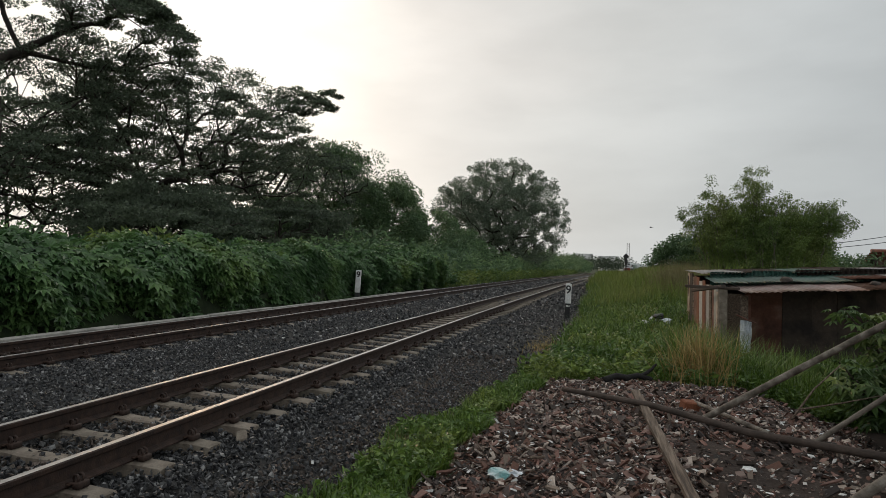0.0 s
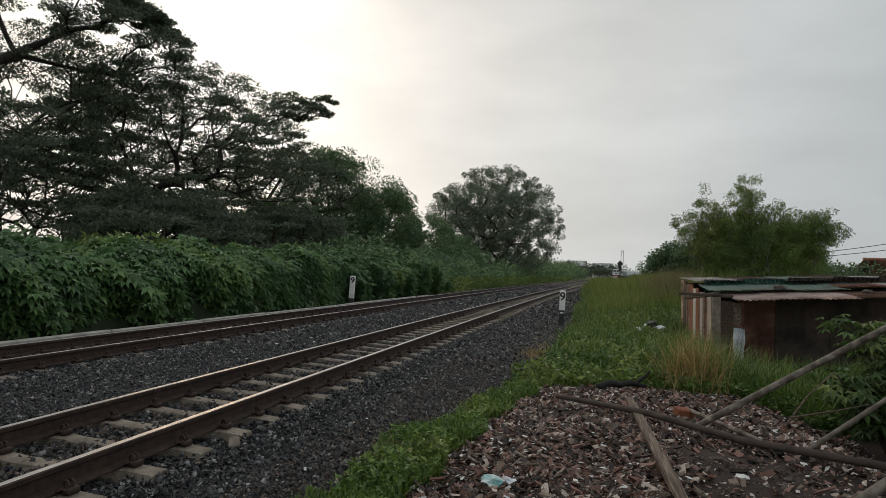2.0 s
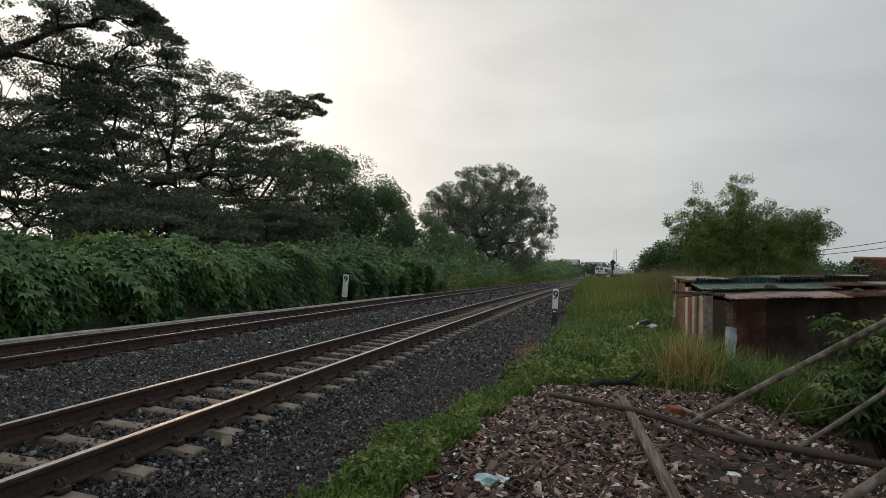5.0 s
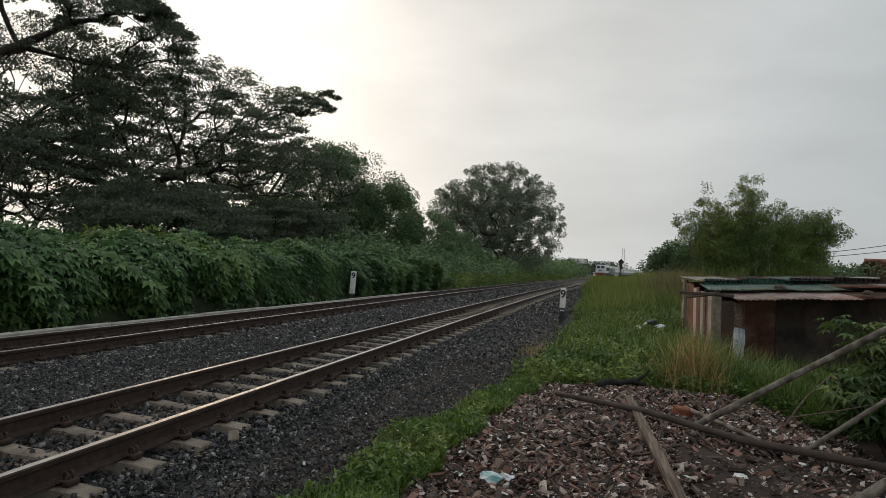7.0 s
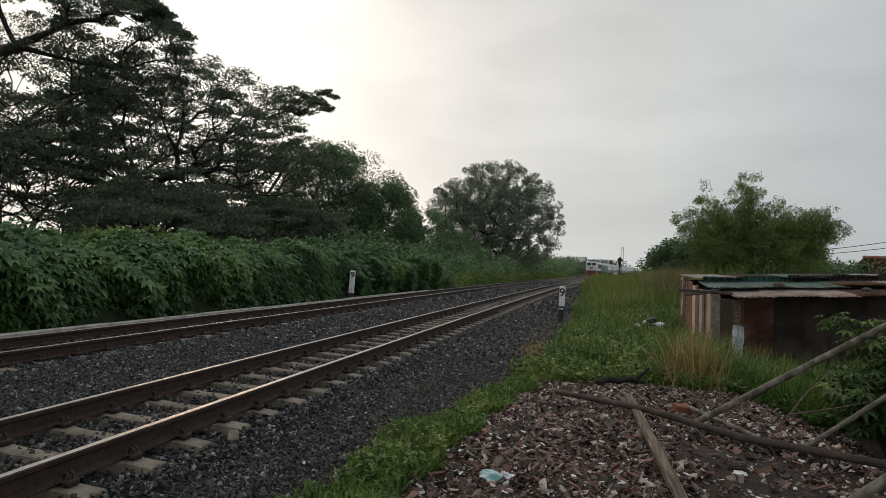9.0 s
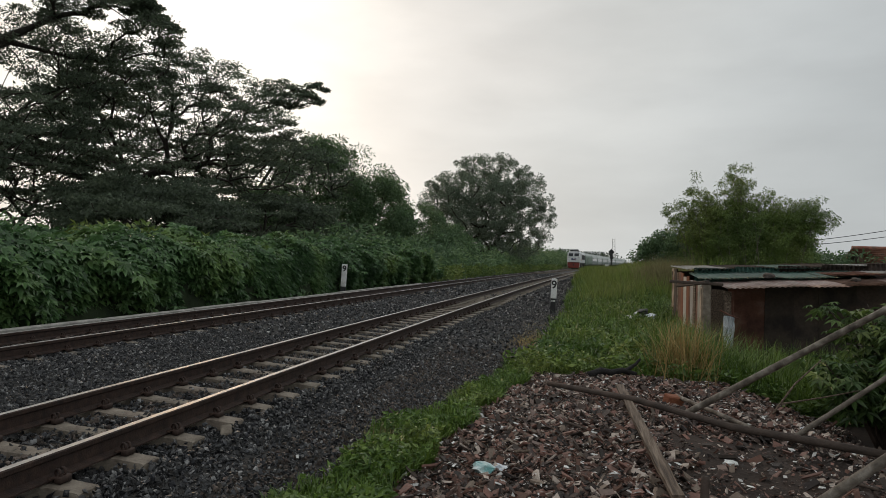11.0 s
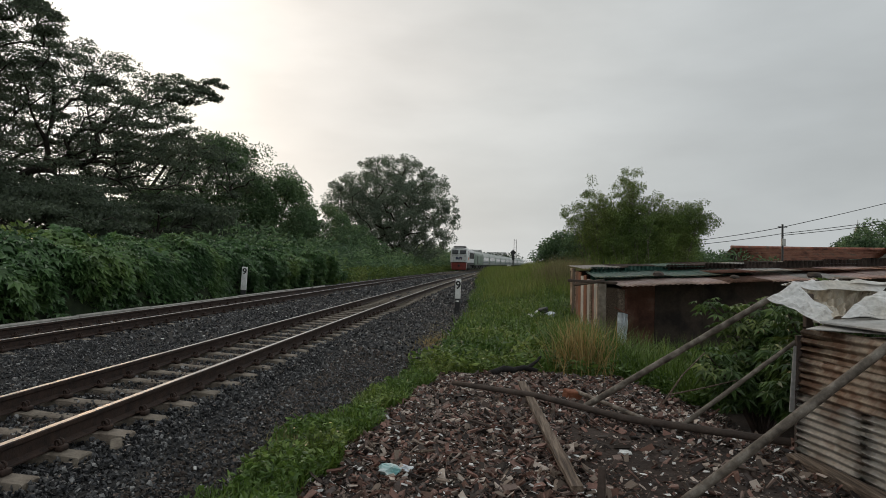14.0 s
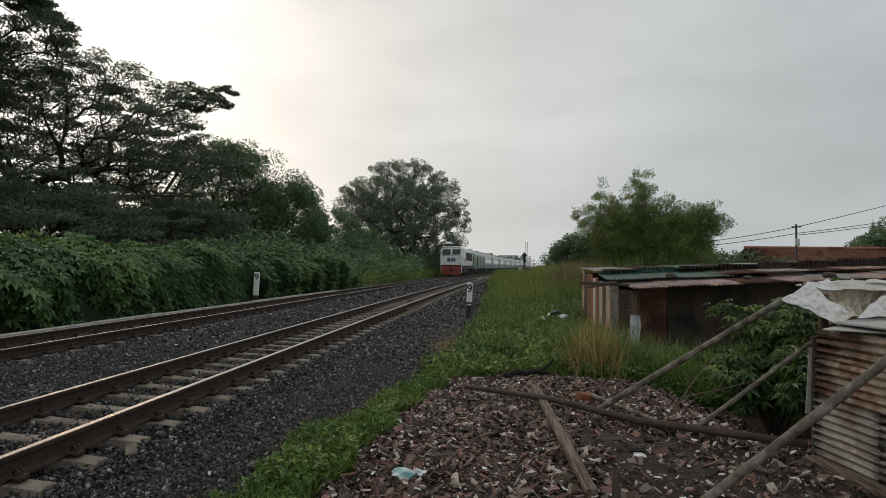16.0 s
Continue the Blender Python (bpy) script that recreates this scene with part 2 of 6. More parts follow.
M = {
    "soil": material("soil", [(0.020, 0.0125, 0.009), (0.038, 0.025, 0.019), (0.066, 0.046, 0.035)], 1.3, 0.95, bump=0.8, bump_scale=30),
    # bed colour darkened to paint the shadow between the stones
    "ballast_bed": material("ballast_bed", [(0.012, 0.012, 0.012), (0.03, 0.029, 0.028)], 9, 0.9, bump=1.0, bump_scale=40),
    # last palette entry: pale stones that imitate glints on the ballast
    "stone": material("ballast_stone", [(0.032, 0.033, 0.036), (0.067, 0.069, 0.073), (0.120, 0.122, 0.124)], 3, 0.42, bump=0.4, bump_scale=60, vary=0.7, per="island", spec=0.4, palette=((0.030, 0.031, 0.035), (0.060, 0.063, 0.066), (0.041, 0.043, 0.049), (0.086, 0.086, 0.089), (0.050, 0.052, 0.054), (0.026, 0.027, 0.030), (0.071, 0.071, 0.071), (0.045, 0.044, 0.044), (0.036, 0.037, 0.042), (0.151, 0.151, 0.149))),
    "stone_rusty": material("rusty_ballast_stone", [(0.050, 0.039, 0.033), (0.099, 0.079, 0.066), (0.143, 0.116, 0.094)], 3, 0.85, bump=0.4, bump_scale=60, vary=0.5, per="island"),
    "concrete": material("sleeper_concrete", [(0.120, 0.098, 0.076), (0.195, 0.162, 0.128), (0.270, 0.232, 0.186)], 7, 0.85, bump=0.35, bump_scale=70, vary=0.2, per="object"),
    "concrete_grey": material("grey_concrete", [(0.22, 0.21, 0.19), (0.38, 0.365, 0.335), (0.50, 0.48, 0.44)], 2.5, 0.85, bump=0.4, bump_scale=40),
    "rail_rust": material("rusty_rail_steel", [(0.018, 0.010, 0.0075), (0.036, 0.019, 0.0135), (0.054, 0.029, 0.020)], 14, 0.75, 0.1, bump=0.3, bump_scale=80),
    "rail_head": material("polished_rail_steel", [(0.42, 0.41, 0.40), (0.62, 0.61, 0.60)], 5, 0.46, 0.85, bump=0.04, bump_scale=30, stretch=(1, 0.1, 1)),
    "white_paint": material("white_paint", [(0.62, 0.62, 0.60), (0.76, 0.76, 0.74), (0.8, 0.8, 0.79)], 5, 0.6, bump=0.1),
    "black_paint": material("black_paint", [(0.015, 0.015, 0.016), (0.03, 0.03, 0.03)], 6, 0.55, bump=0.1),
    "hedge_leaf": material("creeper_leaf", [(0.062, 0.130, 0.052), (0.100, 0.192, 0.070), (0.165, 0.255, 0.074)], 0.5, 0.3, bump=0.0, vary=0.35, per="island", translucent=0.22),
    # near-black green paints the shade inside the hedge onto its core
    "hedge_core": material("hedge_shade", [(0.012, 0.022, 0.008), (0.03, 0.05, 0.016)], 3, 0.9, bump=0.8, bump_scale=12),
    # raised, greyed green that imitates haze in front of the rain trees
    "tree_leaf": material("rain_tree_leaf", [(0.085, 0.115, 0.078), (0.130, 0.165, 0.105)], 0.3, 0.5, bump=0.0, vary=0.35, per="island", translucent=0.45),
    "mango_leaf": material("dark_tree_leaf", [(0.096, 0.167, 0.080), (0.157, 0.236, 0.110)], 0.3, 0.45, bump=0.0, vary=0.35, per="island", translucent=0.42),
    # partly lightened in colour for haze before the bamboo clump
    "bamboo_leaf": material("bamboo_leaf", [(0.092, 0.150, 0.034), (0.148, 0.215, 0.048), (0.215, 0.265, 0.070)], 0.4, 0.5, bump=0.0, vary=0.3, per="island", translucent=0.25),
    "grass": material("grass_blade", [(0.082, 0.146, 0.024), (0.121, 0.196, 0.033), (0.175, 0.225, 0.053)], 0.35, 0.42, bump=0.0, vary=0.35, per="island", translucent=0.25),
    "tall_grass": material("seeding_grass", [(0.120, 0.190, 0.030), (0.165, 0.222, 0.046), (0.225, 0.245, 0.072)], 0.3, 0.65, bump=0.0, vary=0.3, per="island", translucent=0.25),
    "dry_grass": material("dry_grass", [(0.264, 0.204, 0.072), (0.396, 0.300, 0.120), (0.324, 0.216, 0.084)], 2, 0.75, bump=0.0, vary=0.3, per="island", translucent=0.2),
    # turf kept extra dark: shade under weeds and grass, set by colour
    "turf": material("turf", [(0.016, 0.026, 0.009), (0.032, 0.052, 0.014), (0.05, 0.056, 0.026)], 0.8, 0.95, bump=0.9, bump_scale=25),
    "bark": material("bark", [(0.03, 0.024, 0.02), (0.06, 0.05, 0.04)], 2, 0.9, bump=0.8, bump_scale=14),
    "shard": material("brick_and_tile_shard", [(0.187, 0.092, 0.066), (0.274, 0.141, 0.102), (0.317, 0.196, 0.150)], 5, 0.72, bump=0.4, bump_scale=50, vary=0.35, per="object", palette=((0.037, 0.023, 0.020), (0.179, 0.081, 0.059), (0.061, 0.043, 0.034), (0.244, 0.183, 0.144), (0.116, 0.059, 0.043), (0.040, 0.032, 0.028), (0.248, 0.134, 0.104), (0.089, 0.068, 0.060), (0.206, 0.123, 0.096), (0.055, 0.037, 0.028), (0.159, 0.116, 0.095), (0.403, 0.342, 0.287))),
    "shards": material("small_rubble", [(0.134, 0.070, 0.053), (0.240, 0.128, 0.094), (0.316, 0.204, 0.163)], 4, 0.72, bump=0.3, bump_scale=50, vary=0.35, per="island", palette=((0.037, 0.023, 0.020), (0.179, 0.081, 0.059), (0.061, 0.043, 0.034), (0.244, 0.183, 0.144), (0.116, 0.059, 0.043), (0.040, 0.032, 0.028), (0.248, 0.134, 0.104), (0.089, 0.068, 0.060), (0.206, 0.123, 0.096), (0.055, 0.037, 0.028), (0.159, 0.116, 0.095), (0.403, 0.342, 0.287))),
    "scraps": material("pale_scraps", [(0.45, 0.44, 0.42), (0.7, 0.7, 0.68)], 8, 0.6, bump=0.1, vary=0.3, per="island"),
    "red_brick": material("orange_brick", [(0.216, 0.072, 0.036), (0.270, 0.102, 0.051)], 8, 0.85, bump=0.4),
    "pole": material("weathered_bamboo", [(0.06, 0.048, 0.037), (0.15, 0.125, 0.10), (0.29, 0.26, 0.22)], 11, 0.7, bump=0.4, bump_scale=30),
    "pole_dark": material("dark_wet_wood", [(0.045, 0.032, 0.025), (0.085, 0.06, 0.047)], 6, 0.8, bump=0.5, bump_scale=30),
    "charred": material("charred_wood", [(0.008, 0.007, 0.007), (0.02, 0.018, 0.017)], 9, 0.85, bump=0.7, bump_scale=40),
    "plank": material("split_plank_wood", [(0.05, 0.033, 0.023), (0.14, 0.10, 0.072), (0.27, 0.21, 0.16)], 6, 0.8, bump=0.6, bump_scale=30, stretch=(7, 0.35, 7)),
    "tin": material("weathered_corrugated_tin", [(0.20, 0.12, 0.085), (0.42, 0.40, 0.36), (0.60, 0.58, 0.54), (0.33, 0.24, 0.18)], 2.3, 0.42, 0.1, bump=0.15, vary=0.2, per="object"),
    "tin_brown": material("brown_stained_tin", [(0.15, 0.075, 0.048), (0.33, 0.22, 0.155), (0.56, 0.48, 0.39), (0.24, 0.13, 0.085)], 2.6, 0.5, 0.1, bump=0.15, vary=0.15, per="object", stretch=(1.6, 1, 1)),
    "tin_rust": material("rusty_tin", [(0.085, 0.038, 0.027), (0.165, 0.075, 0.05), (0.25, 0.15, 0.11)], 2.2, 0.8, 0.15, bump=0.2, vary=0.25, per="object"),
    "tin_green": material("green_roof_sheet", [(0.04, 0.125, 0.098), (0.06, 0.165, 0.13), (0.12, 0.20, 0.17)], 1.2, 0.36, 0.15, bump=0.15, vary=0.2, per="object"),
    "tin_pink": material("faded_red_roof_sheet", [(0.300, 0.185, 0.160), (0.470, 0.340, 0.310), (0.600, 0.500, 0.470)], 1.5, 0.32, 0.15, bump=0.15, vary=0.2, per="object"),
    "tin_grey": material("grey_roof_sheet", [(0.253, 0.253, 0.241), (0.460, 0.460, 0.448), (0.345, 0.299, 0.276)], 1.6, 0.36, 0.15, bump=0.15, vary=0.25, per="object"),
    "board": material("dark_wall_board", [(0.040, 0.032, 0.028), (0.095, 0.070, 0.056), (0.065, 0.057, 0.052)], 2.2, 0.85, bump=0.4, vary=0.3, per="object"),
    "tarp": material("dirty_white_tarpaulin", [(0.66, 0.62, 0.55), (0.80, 0.79, 0.77), (0.86, 0.86, 0.85)], 2.4, 0.5, bump=0.2, bump_scale=9, translucent=0.12),
    "tarp_dirty": material("brown_dirty_tarpaulin", [(0.58, 0.49, 0.37), (0.76, 0.69, 0.58), (0.85, 0.82, 0.76)], 4.5, 0.6, bump=0.3, bump_scale=14, stretch=(1, 1, 0.5), translucent=0.12),
    "fibre": material("fibre_cement_sheet", [(0.40, 0.39, 0.37), (0.52, 0.51, 0.49)], 3, 0.8, bump=0.15),
    "plastic": material("crumpled_plastic_sheet", [(0.60, 0.67, 0.74), (0.86, 0.88, 0.90)], 3, 0.3, bump=0.4, bump_scale=18),
    "tile_roof": material("clay_roof_tile", [(0.10, 0.05, 0.036), (0.22, 0.095, 0.06), (0.30, 0.14, 0.09), (0.17, 0.11, 0.08)], 1.6, 0.9, bump=0.4, vary=0.25, per="object"),
    "plaster": material("pale_plaster", [(0.42, 0.40, 0.36), (0.60, 0.58, 0.53)], 0.8, 0.85, bump=0.2),
    "teal_plastic": material("torn_teal_plastic", [(0.12, 0.36, 0.36), (0.45, 0.62, 0.62), (0.80, 0.84, 0.84)], 9, 0.35, bump=0.5, bump_scale=30, stretch=(3, 0.6, 1)),
    "blue_paint": material("blue_paint", [(0.06, 0.12, 0.19), (0.10, 0.19, 0.27)], 2, 0.6, bump=0.1),
    "loco_white": material("locomotive_white_paint", [(0.60, 0.62, 0.62), (0.72, 0.73, 0.73)], 0.8, 0.4, bump=0.03),
    "loco_red": material("locomotive_red_paint", [(0.19, 0.032, 0.024), (0.26, 0.046, 0.033)], 1.2, 0.5, bump=0.05),
    "loco_dark": material("dark_underframe", [(0.02, 0.02, 0.021), (0.045, 0.043, 0.04)], 2, 0.7, bump=0.1),
    "coach_green": material("green_grey_coach_paint", [(0.15, 0.21, 0.16), (0.21, 0.28, 0.215)], 0.8, 0.5, bump=0.05),
    "coach_silver": material("silver_coach_paint", [(0.324, 0.357, 0.338), (0.418, 0.456, 0.432)], 0.7, 0.4, 0.3, bump=0.03),
    "glass": glass("dark_window_glass"),
    "lamp": glass("lamp_glass", (0.5, 0.5, 0.47)),
    "logo_blue": material("logo_dark_blue", [(0.02, 0.03, 0.09), (0.03, 0.045, 0.12)], 2, 0.4, bump=0.0),
    "logo_orange": material("logo_orange", [(0.55, 0.16, 0.03), (0.6, 0.2, 0.04)], 2, 0.4, bump=0.0),
    "wire": material("cable_black", [(0.02, 0.02, 0.02), (0.035, 0.035, 0.035)], 2, 0.6, bump=0.0),
    "weed": material("weed_leaf", [(0.076, 0.142, 0.032), (0.122, 0.205, 0.044), (0.200, 0.245, 0.058)], 0.7, 0.36, bump=0.0, vary=0.45, per="island", translucent=0.25),
    "seed_brown": material("brown_seed_grass", [(0.17, 0.16, 0.07), (0.24, 0.21, 0.10)], 0.6, 0.7, bump=0.0, vary=0.3, per="island", translucent=0.2),
    # paler than the leaf itself: the base colour carries the haze
    "round_leaf": material("haze_pale_round_tree_leaf", [(0.140, 0.182, 0.130), (0.198, 0.245, 0.172)], 0.3, 0.5, bump=0.0, vary=0.35, per="island", translucent=0.45),
    # haze over the far shrubs is put into this lighter leaf colour
    "shrub_leaf": material("haze_pale_shrub_leaf", [(0.100, 0.175, 0.088), (0.150, 0.240, 0.110), (0.200, 0.280, 0.120)], 0.3, 0.45, bump=0.0, vary=0.4, per="island", translucent=0.35),
    "bush_leaf": material("cassava_leaf", [(0.055, 0.105, 0.032), (0.090, 0.155, 0.044), (0.200, 0.240, 0.064)], 1.2, 0.4, bump=0.0, vary=0.4, per="island", translucent=0.25),
    "far_leaf": material("far_wood_leaf", [(0.05, 0.075, 0.045), (0.08, 0.11, 0.065)], 0.1, 0.7, bump=0.0, vary=0.3, per="island", translucent=0.2),
}


# ---- mesh tools ----
def finish(bm, name, mat, smooth=False):
    me = bpy.data.meshes.new(name)
    bm.to_mesh(me)
    bm.free()
    for m in (mat if isinstance(mat, (list, tuple)) else [mat]):
        me.materials.append(m)
    if smooth:
        me.polygons.foreach_set("use_smooth", [True] * len(me.polygons))
    return me


def part(name, bm, mat, parent=None, label="", m=None, smooth=False):
    """Links a bmesh (or a ready mesh) as one object under a thing or part."""
    me = finish(bm, name, mat, smooth) if isinstance(bm, bmesh.types.BMesh) else bm
    ob = new(name, me)
    if parent is not None:
        ob.parent = parent
    if m is not None:
        ob.matrix_basis = m
    return tagged(ob, label) if label else ob


def thing(name, label, category, m=None, group="", kind=""):
    ob = new(name)
    ob.empty_display_size = 0.2
    if m is not None:
        ob.matrix_basis = m
    return tagged(ob, label, category, group, kind)


def box(bm, size, m=Matrix(), bevel=0.0):
    r = bmesh.ops.create_cube(bm, size=1.0, matrix=m @ Matrix.Diagonal((*size, 1)))
    if bevel:
        edges = list({e for v in r["verts"] for e in v.link_edges})
        bmesh.ops.bevel(bm, geom=edges, offset=bevel, segments=1, affect="EDGES")
    return bm


def at(x, y, z, rx=0, ry=0, rz=0):
    return pose(x, y, z, rx, ry, rz)


def boxes(*items):
    bm = bmesh.new()
    for size, m, *b in items:
        box(bm, size, m, b[0] if b else 0.0)
    return bm


def tube(bm, pts, radii, sides=8, wobble=0.0):
    """A tapered round pole or limb along the points."""
    rings = []
    for i, p in enumerate(pts):
        p = Vector(p)
        a, b = Vector(pts[max(0, i - 1)]), Vector(pts[min(len(pts) - 1, i + 1)])
        d = (b - a).normalized()
        s = d.cross(Vector((0.13, 0.31, 0.94)))
        if s.length < 1e-3:
            s = d.cross(Vector((1, 0, 0)))
        s.normalize()
        u = d.cross(s)
        ring = []
        for k in range(sides):
            q = 2 * math.pi * k / sides
            r = radii[i] * (1 + random.uniform(-wobble, wobble))
            ring.append(bm.verts.new(p + (s * math.cos(q) + u * math.sin(q)) * r))
        rings.append(ring)
    for a, b in zip(rings, rings[1:]):
        for k in range(sides):
            bm.faces.new((a[k], a[(k + 1) % sides], b[(k + 1) % sides], b[k]))
    bm.faces.new(rings[0][::-1])
    bm.faces.new(rings[-1])
    return bm


def mesh_from(name, verts, faces, mat, smooth=False):
    """A mesh from arrays: faces all with the same number of corners."""
    verts, faces = np.asarray(verts, np.float32), np.asarray(faces, np.int32)
    me = bpy.data.meshes.new(name)
    k = faces.shape[1]
    me.vertices.add(len(verts))
    me.vertices.foreach_set("co", verts.ravel())
    me.loops.add(faces.size)
    me.loops.foreach_set("vertex_index", faces.ravel())
    me.polygons.add(len(faces))
    me.polygons.foreach_set("loop_start", np.arange(0, faces.size, k, dtype=np.int32))
    me.materials.append(mat)
    me.polygons.foreach_set("use_smooth", np.full(len(faces), bool(smooth)))
    me.update(calc_edges=True)
    return me


rng = np.random.default_rng(7)


def turns(n, tilt=None):
    """n turning matrices: wholly random, or turned about z and tilted by up to `tilt` radians."""
    if tilt is None:
        q = rng.normal(size=(n, 4))
        q /= np.linalg.norm(q, axis=1)[:, None]
        w, x, y, z = q.T
        return np.stack([np.stack([1 - 2 * (y * y + z * z), 2 * (x * y - z * w), 2 * (x * z + y * w)], -1),
                         np.stack([2 * (x * y + z * w), 1 - 2 * (x * x + z * z), 2 * (y * z - x * w)], -1),
                         np.stack([2 * (x * z - y * w), 2 * (y * z + x * w), 1 - 2 * (x * x + y * y)], -1)], 1)
    a, b, c = rng.uniform(0, 2 * np.pi, n), rng.uniform(-tilt, tilt, n), rng.uniform(-tilt, tilt, n)
    o, i = np.zeros(n), np.ones(n)
    rz = np.stack([np.stack([np.cos(a), -np.sin(a), o], -1), np.stack([np.sin(a), np.cos(a), o], -1), np.stack([o, o, i], -1)], 1)
    rx = np.stack([np.stack([i, o, o], -1), np.stack([o, np.cos(b), -np.sin(b)], -1), np.stack([o, np.sin(b), np.cos(b)], -1)], 1)
    ry = np.stack([np.stack([np.cos(c), o, np.sin(c)], -1), np.stack([o, i, o], -1), np.stack([-np.sin(c), o, np.cos(c)], -1)], 1)
    return rx @ ry @ rz


def scatter(name, forms, locs, sizes, mat, turn=None, tilt=None):
    """Many small pieces in one mesh; forms: (verts, faces) shapes of equal face size, chosen by turns."""
    locs, sizes = np.asarray(locs, float), np.asarray(sizes, float)
    if sizes.ndim == 1:
        sizes = np.repeat(sizes[:, None], 3, 1)
    n = len(locs)
    R = turns(n, tilt) if turn is None else turn
    V, Fc, base = [], [], 0
    for j, (tv, tf) in enumerate(forms):
        sel = np.arange(j, n, len(forms))
        if not len(sel):
            continue
        tv, tf = np.asarray(tv, float), np.asarray(tf, int)
        p = np.einsum("nij,nkj->nki", R[sel], tv[None] * sizes[sel][:, None, :]) + locs[sel][:, None, :]
        V.append(p.reshape(-1, 3))
        Fc.append((tf[None] + (np.arange(len(sel)) * len(tv))[:, None, None] + base).reshape(-1, tf.shape[1]))
        base += len(sel) * len(tv)
    return mesh_from(name, np.concatenate(V), np.concatenate(Fc), mat)


CUBE_F = [(0, 1, 3, 2), (4, 6, 7, 5), (0, 4, 5, 1), (2, 3, 7, 6), (0, 2, 6, 4), (1, 5, 7, 3)]


def rocks(k, jitter=0.3, flat=1.0):
    """Angular stones: lopsided double wedges."""
    out = []
    for _ in range(k):
        a = rng.uniform(0, 6.28)
        v = []
        for i in range(4):
            q = a + i * 1.5708 + rng.uniform(-0.35, 0.35)
            v.append((0.56 * math.cos(q), 0.56 * math.sin(q), rng.uniform(-0.3, 0.3) * flat))
        v += [(rng.uniform(-jitter, jitter), rng.uniform(-jitter, jitter), 0.5 * flat), (rng.uniform(-jitter, jitter), rng.uniform(-jitter, jitter), -0.5 * flat)]
        out.append((np.array(v), [(0, 1, 4), (1, 2, 4), (2, 3, 4), (3, 0, 4), (1, 0, 5), (2, 1, 5), (3, 2, 5), (0, 3, 5)]))
    return out


def blocks(k, jitter=0.3, flat=0.35):
    """Broken tile and brick pieces with flat faces."""
    out = []
    for _ in range(k):
        v = np.array([(x, y, z) for x in (-0.5, 0.5) for y in (-0.5, 0.5) for z in (-0.5, 0.5)])
        v = v * (1 + rng.uniform(-jitter, jitter, (8, 3)))
        v[:, 2] *= flat
        out.append((v, CUBE_F))
    return out


def leaf_tiny():
    return [([(0, -0.3, 0), (0, 0.3, 0), (1, 0, 0)], [(0, 1, 2)]), ([(0, -0.2, 0), (0.35, 0.35, 0), (1, -0.1, 0)], [(0, 1, 2)])]


def leaf_simple(width=0.45):
    """A pointed leaf folded along its rib, lying along +x."""
    v = [(0, 0, 0), (0.45, width / 2, 0.07), (1, 0, -0.05), (0.45, -width / 2, 0.07)]
    return [(v, [(0, 1, 2), (0, 2, 3)])]


def leaf_palmate(lobes=5, w=0.2):
    """A hand-shaped leaf of narrow drooping lobes round its stalk."""
    v, f = [(0, 0, 0)], []
    for i in range(lobes):
        a = math.radians(-100 + 200 * i / (lobes - 1))
        L = 1.0 - 0.25 * abs(i - (lobes - 1) / 2) / (lobes / 2)
        c, s = math.cos(a), math.sin(a)
        k = len(v)
        v += [(c * L * 0.5 - s * w, s * L * 0.5 + c * w, -0.02), (c * L, s * L, -0.36), (c * L * 0.5 + s * w, s * L * 0.5 - c * w, -0.02)]
        f += [(0, k + 2, k + 1), (0, k + 1, k)]
    return [(v, f)]


def blade(bend=0.5):
    """A grass blade: three tapering pieces bending over along +x, one unit tall."""
    v, f = [], []
    for i, (h, w) in enumerate(((0, 0.035), (0.6, 0.026), (1.0, 0.003))):
        x = bend * h * h
        v += [(x, -w, h * (1 - 0.25 * bend * h)), (x, w, h * (1 - 0.25 * bend * h))]
        if i:
            k = 2 * i
            f += [(k - 2, k - 1, k + 1, k)]
    return v, f


# ---- the lie of the land ----
def bend_off(y):
    """How far the railway has swung to the right at y metres ahead."""
    if y < 0:
        return 0.0
    if y <= 80:
        return 0.000371 * y * y - 0.00000115 * y ** 3
    d = min(y, 250) - 80
    return 1.786 + 0.0373 * d + 0.00022 * d * d + 0.112 * max(0.0, y - 250)


bend_np = np.vectorize(bend_off, otypes=[float])
TRACK_R, TRACK_L, LIFT_L = -3.865, -7.53, 0.085


def smooth(a, b, x):
    t = np.clip((x - a) / (b - a), 0, 1)
    return t * t * (3 - 2 * t)


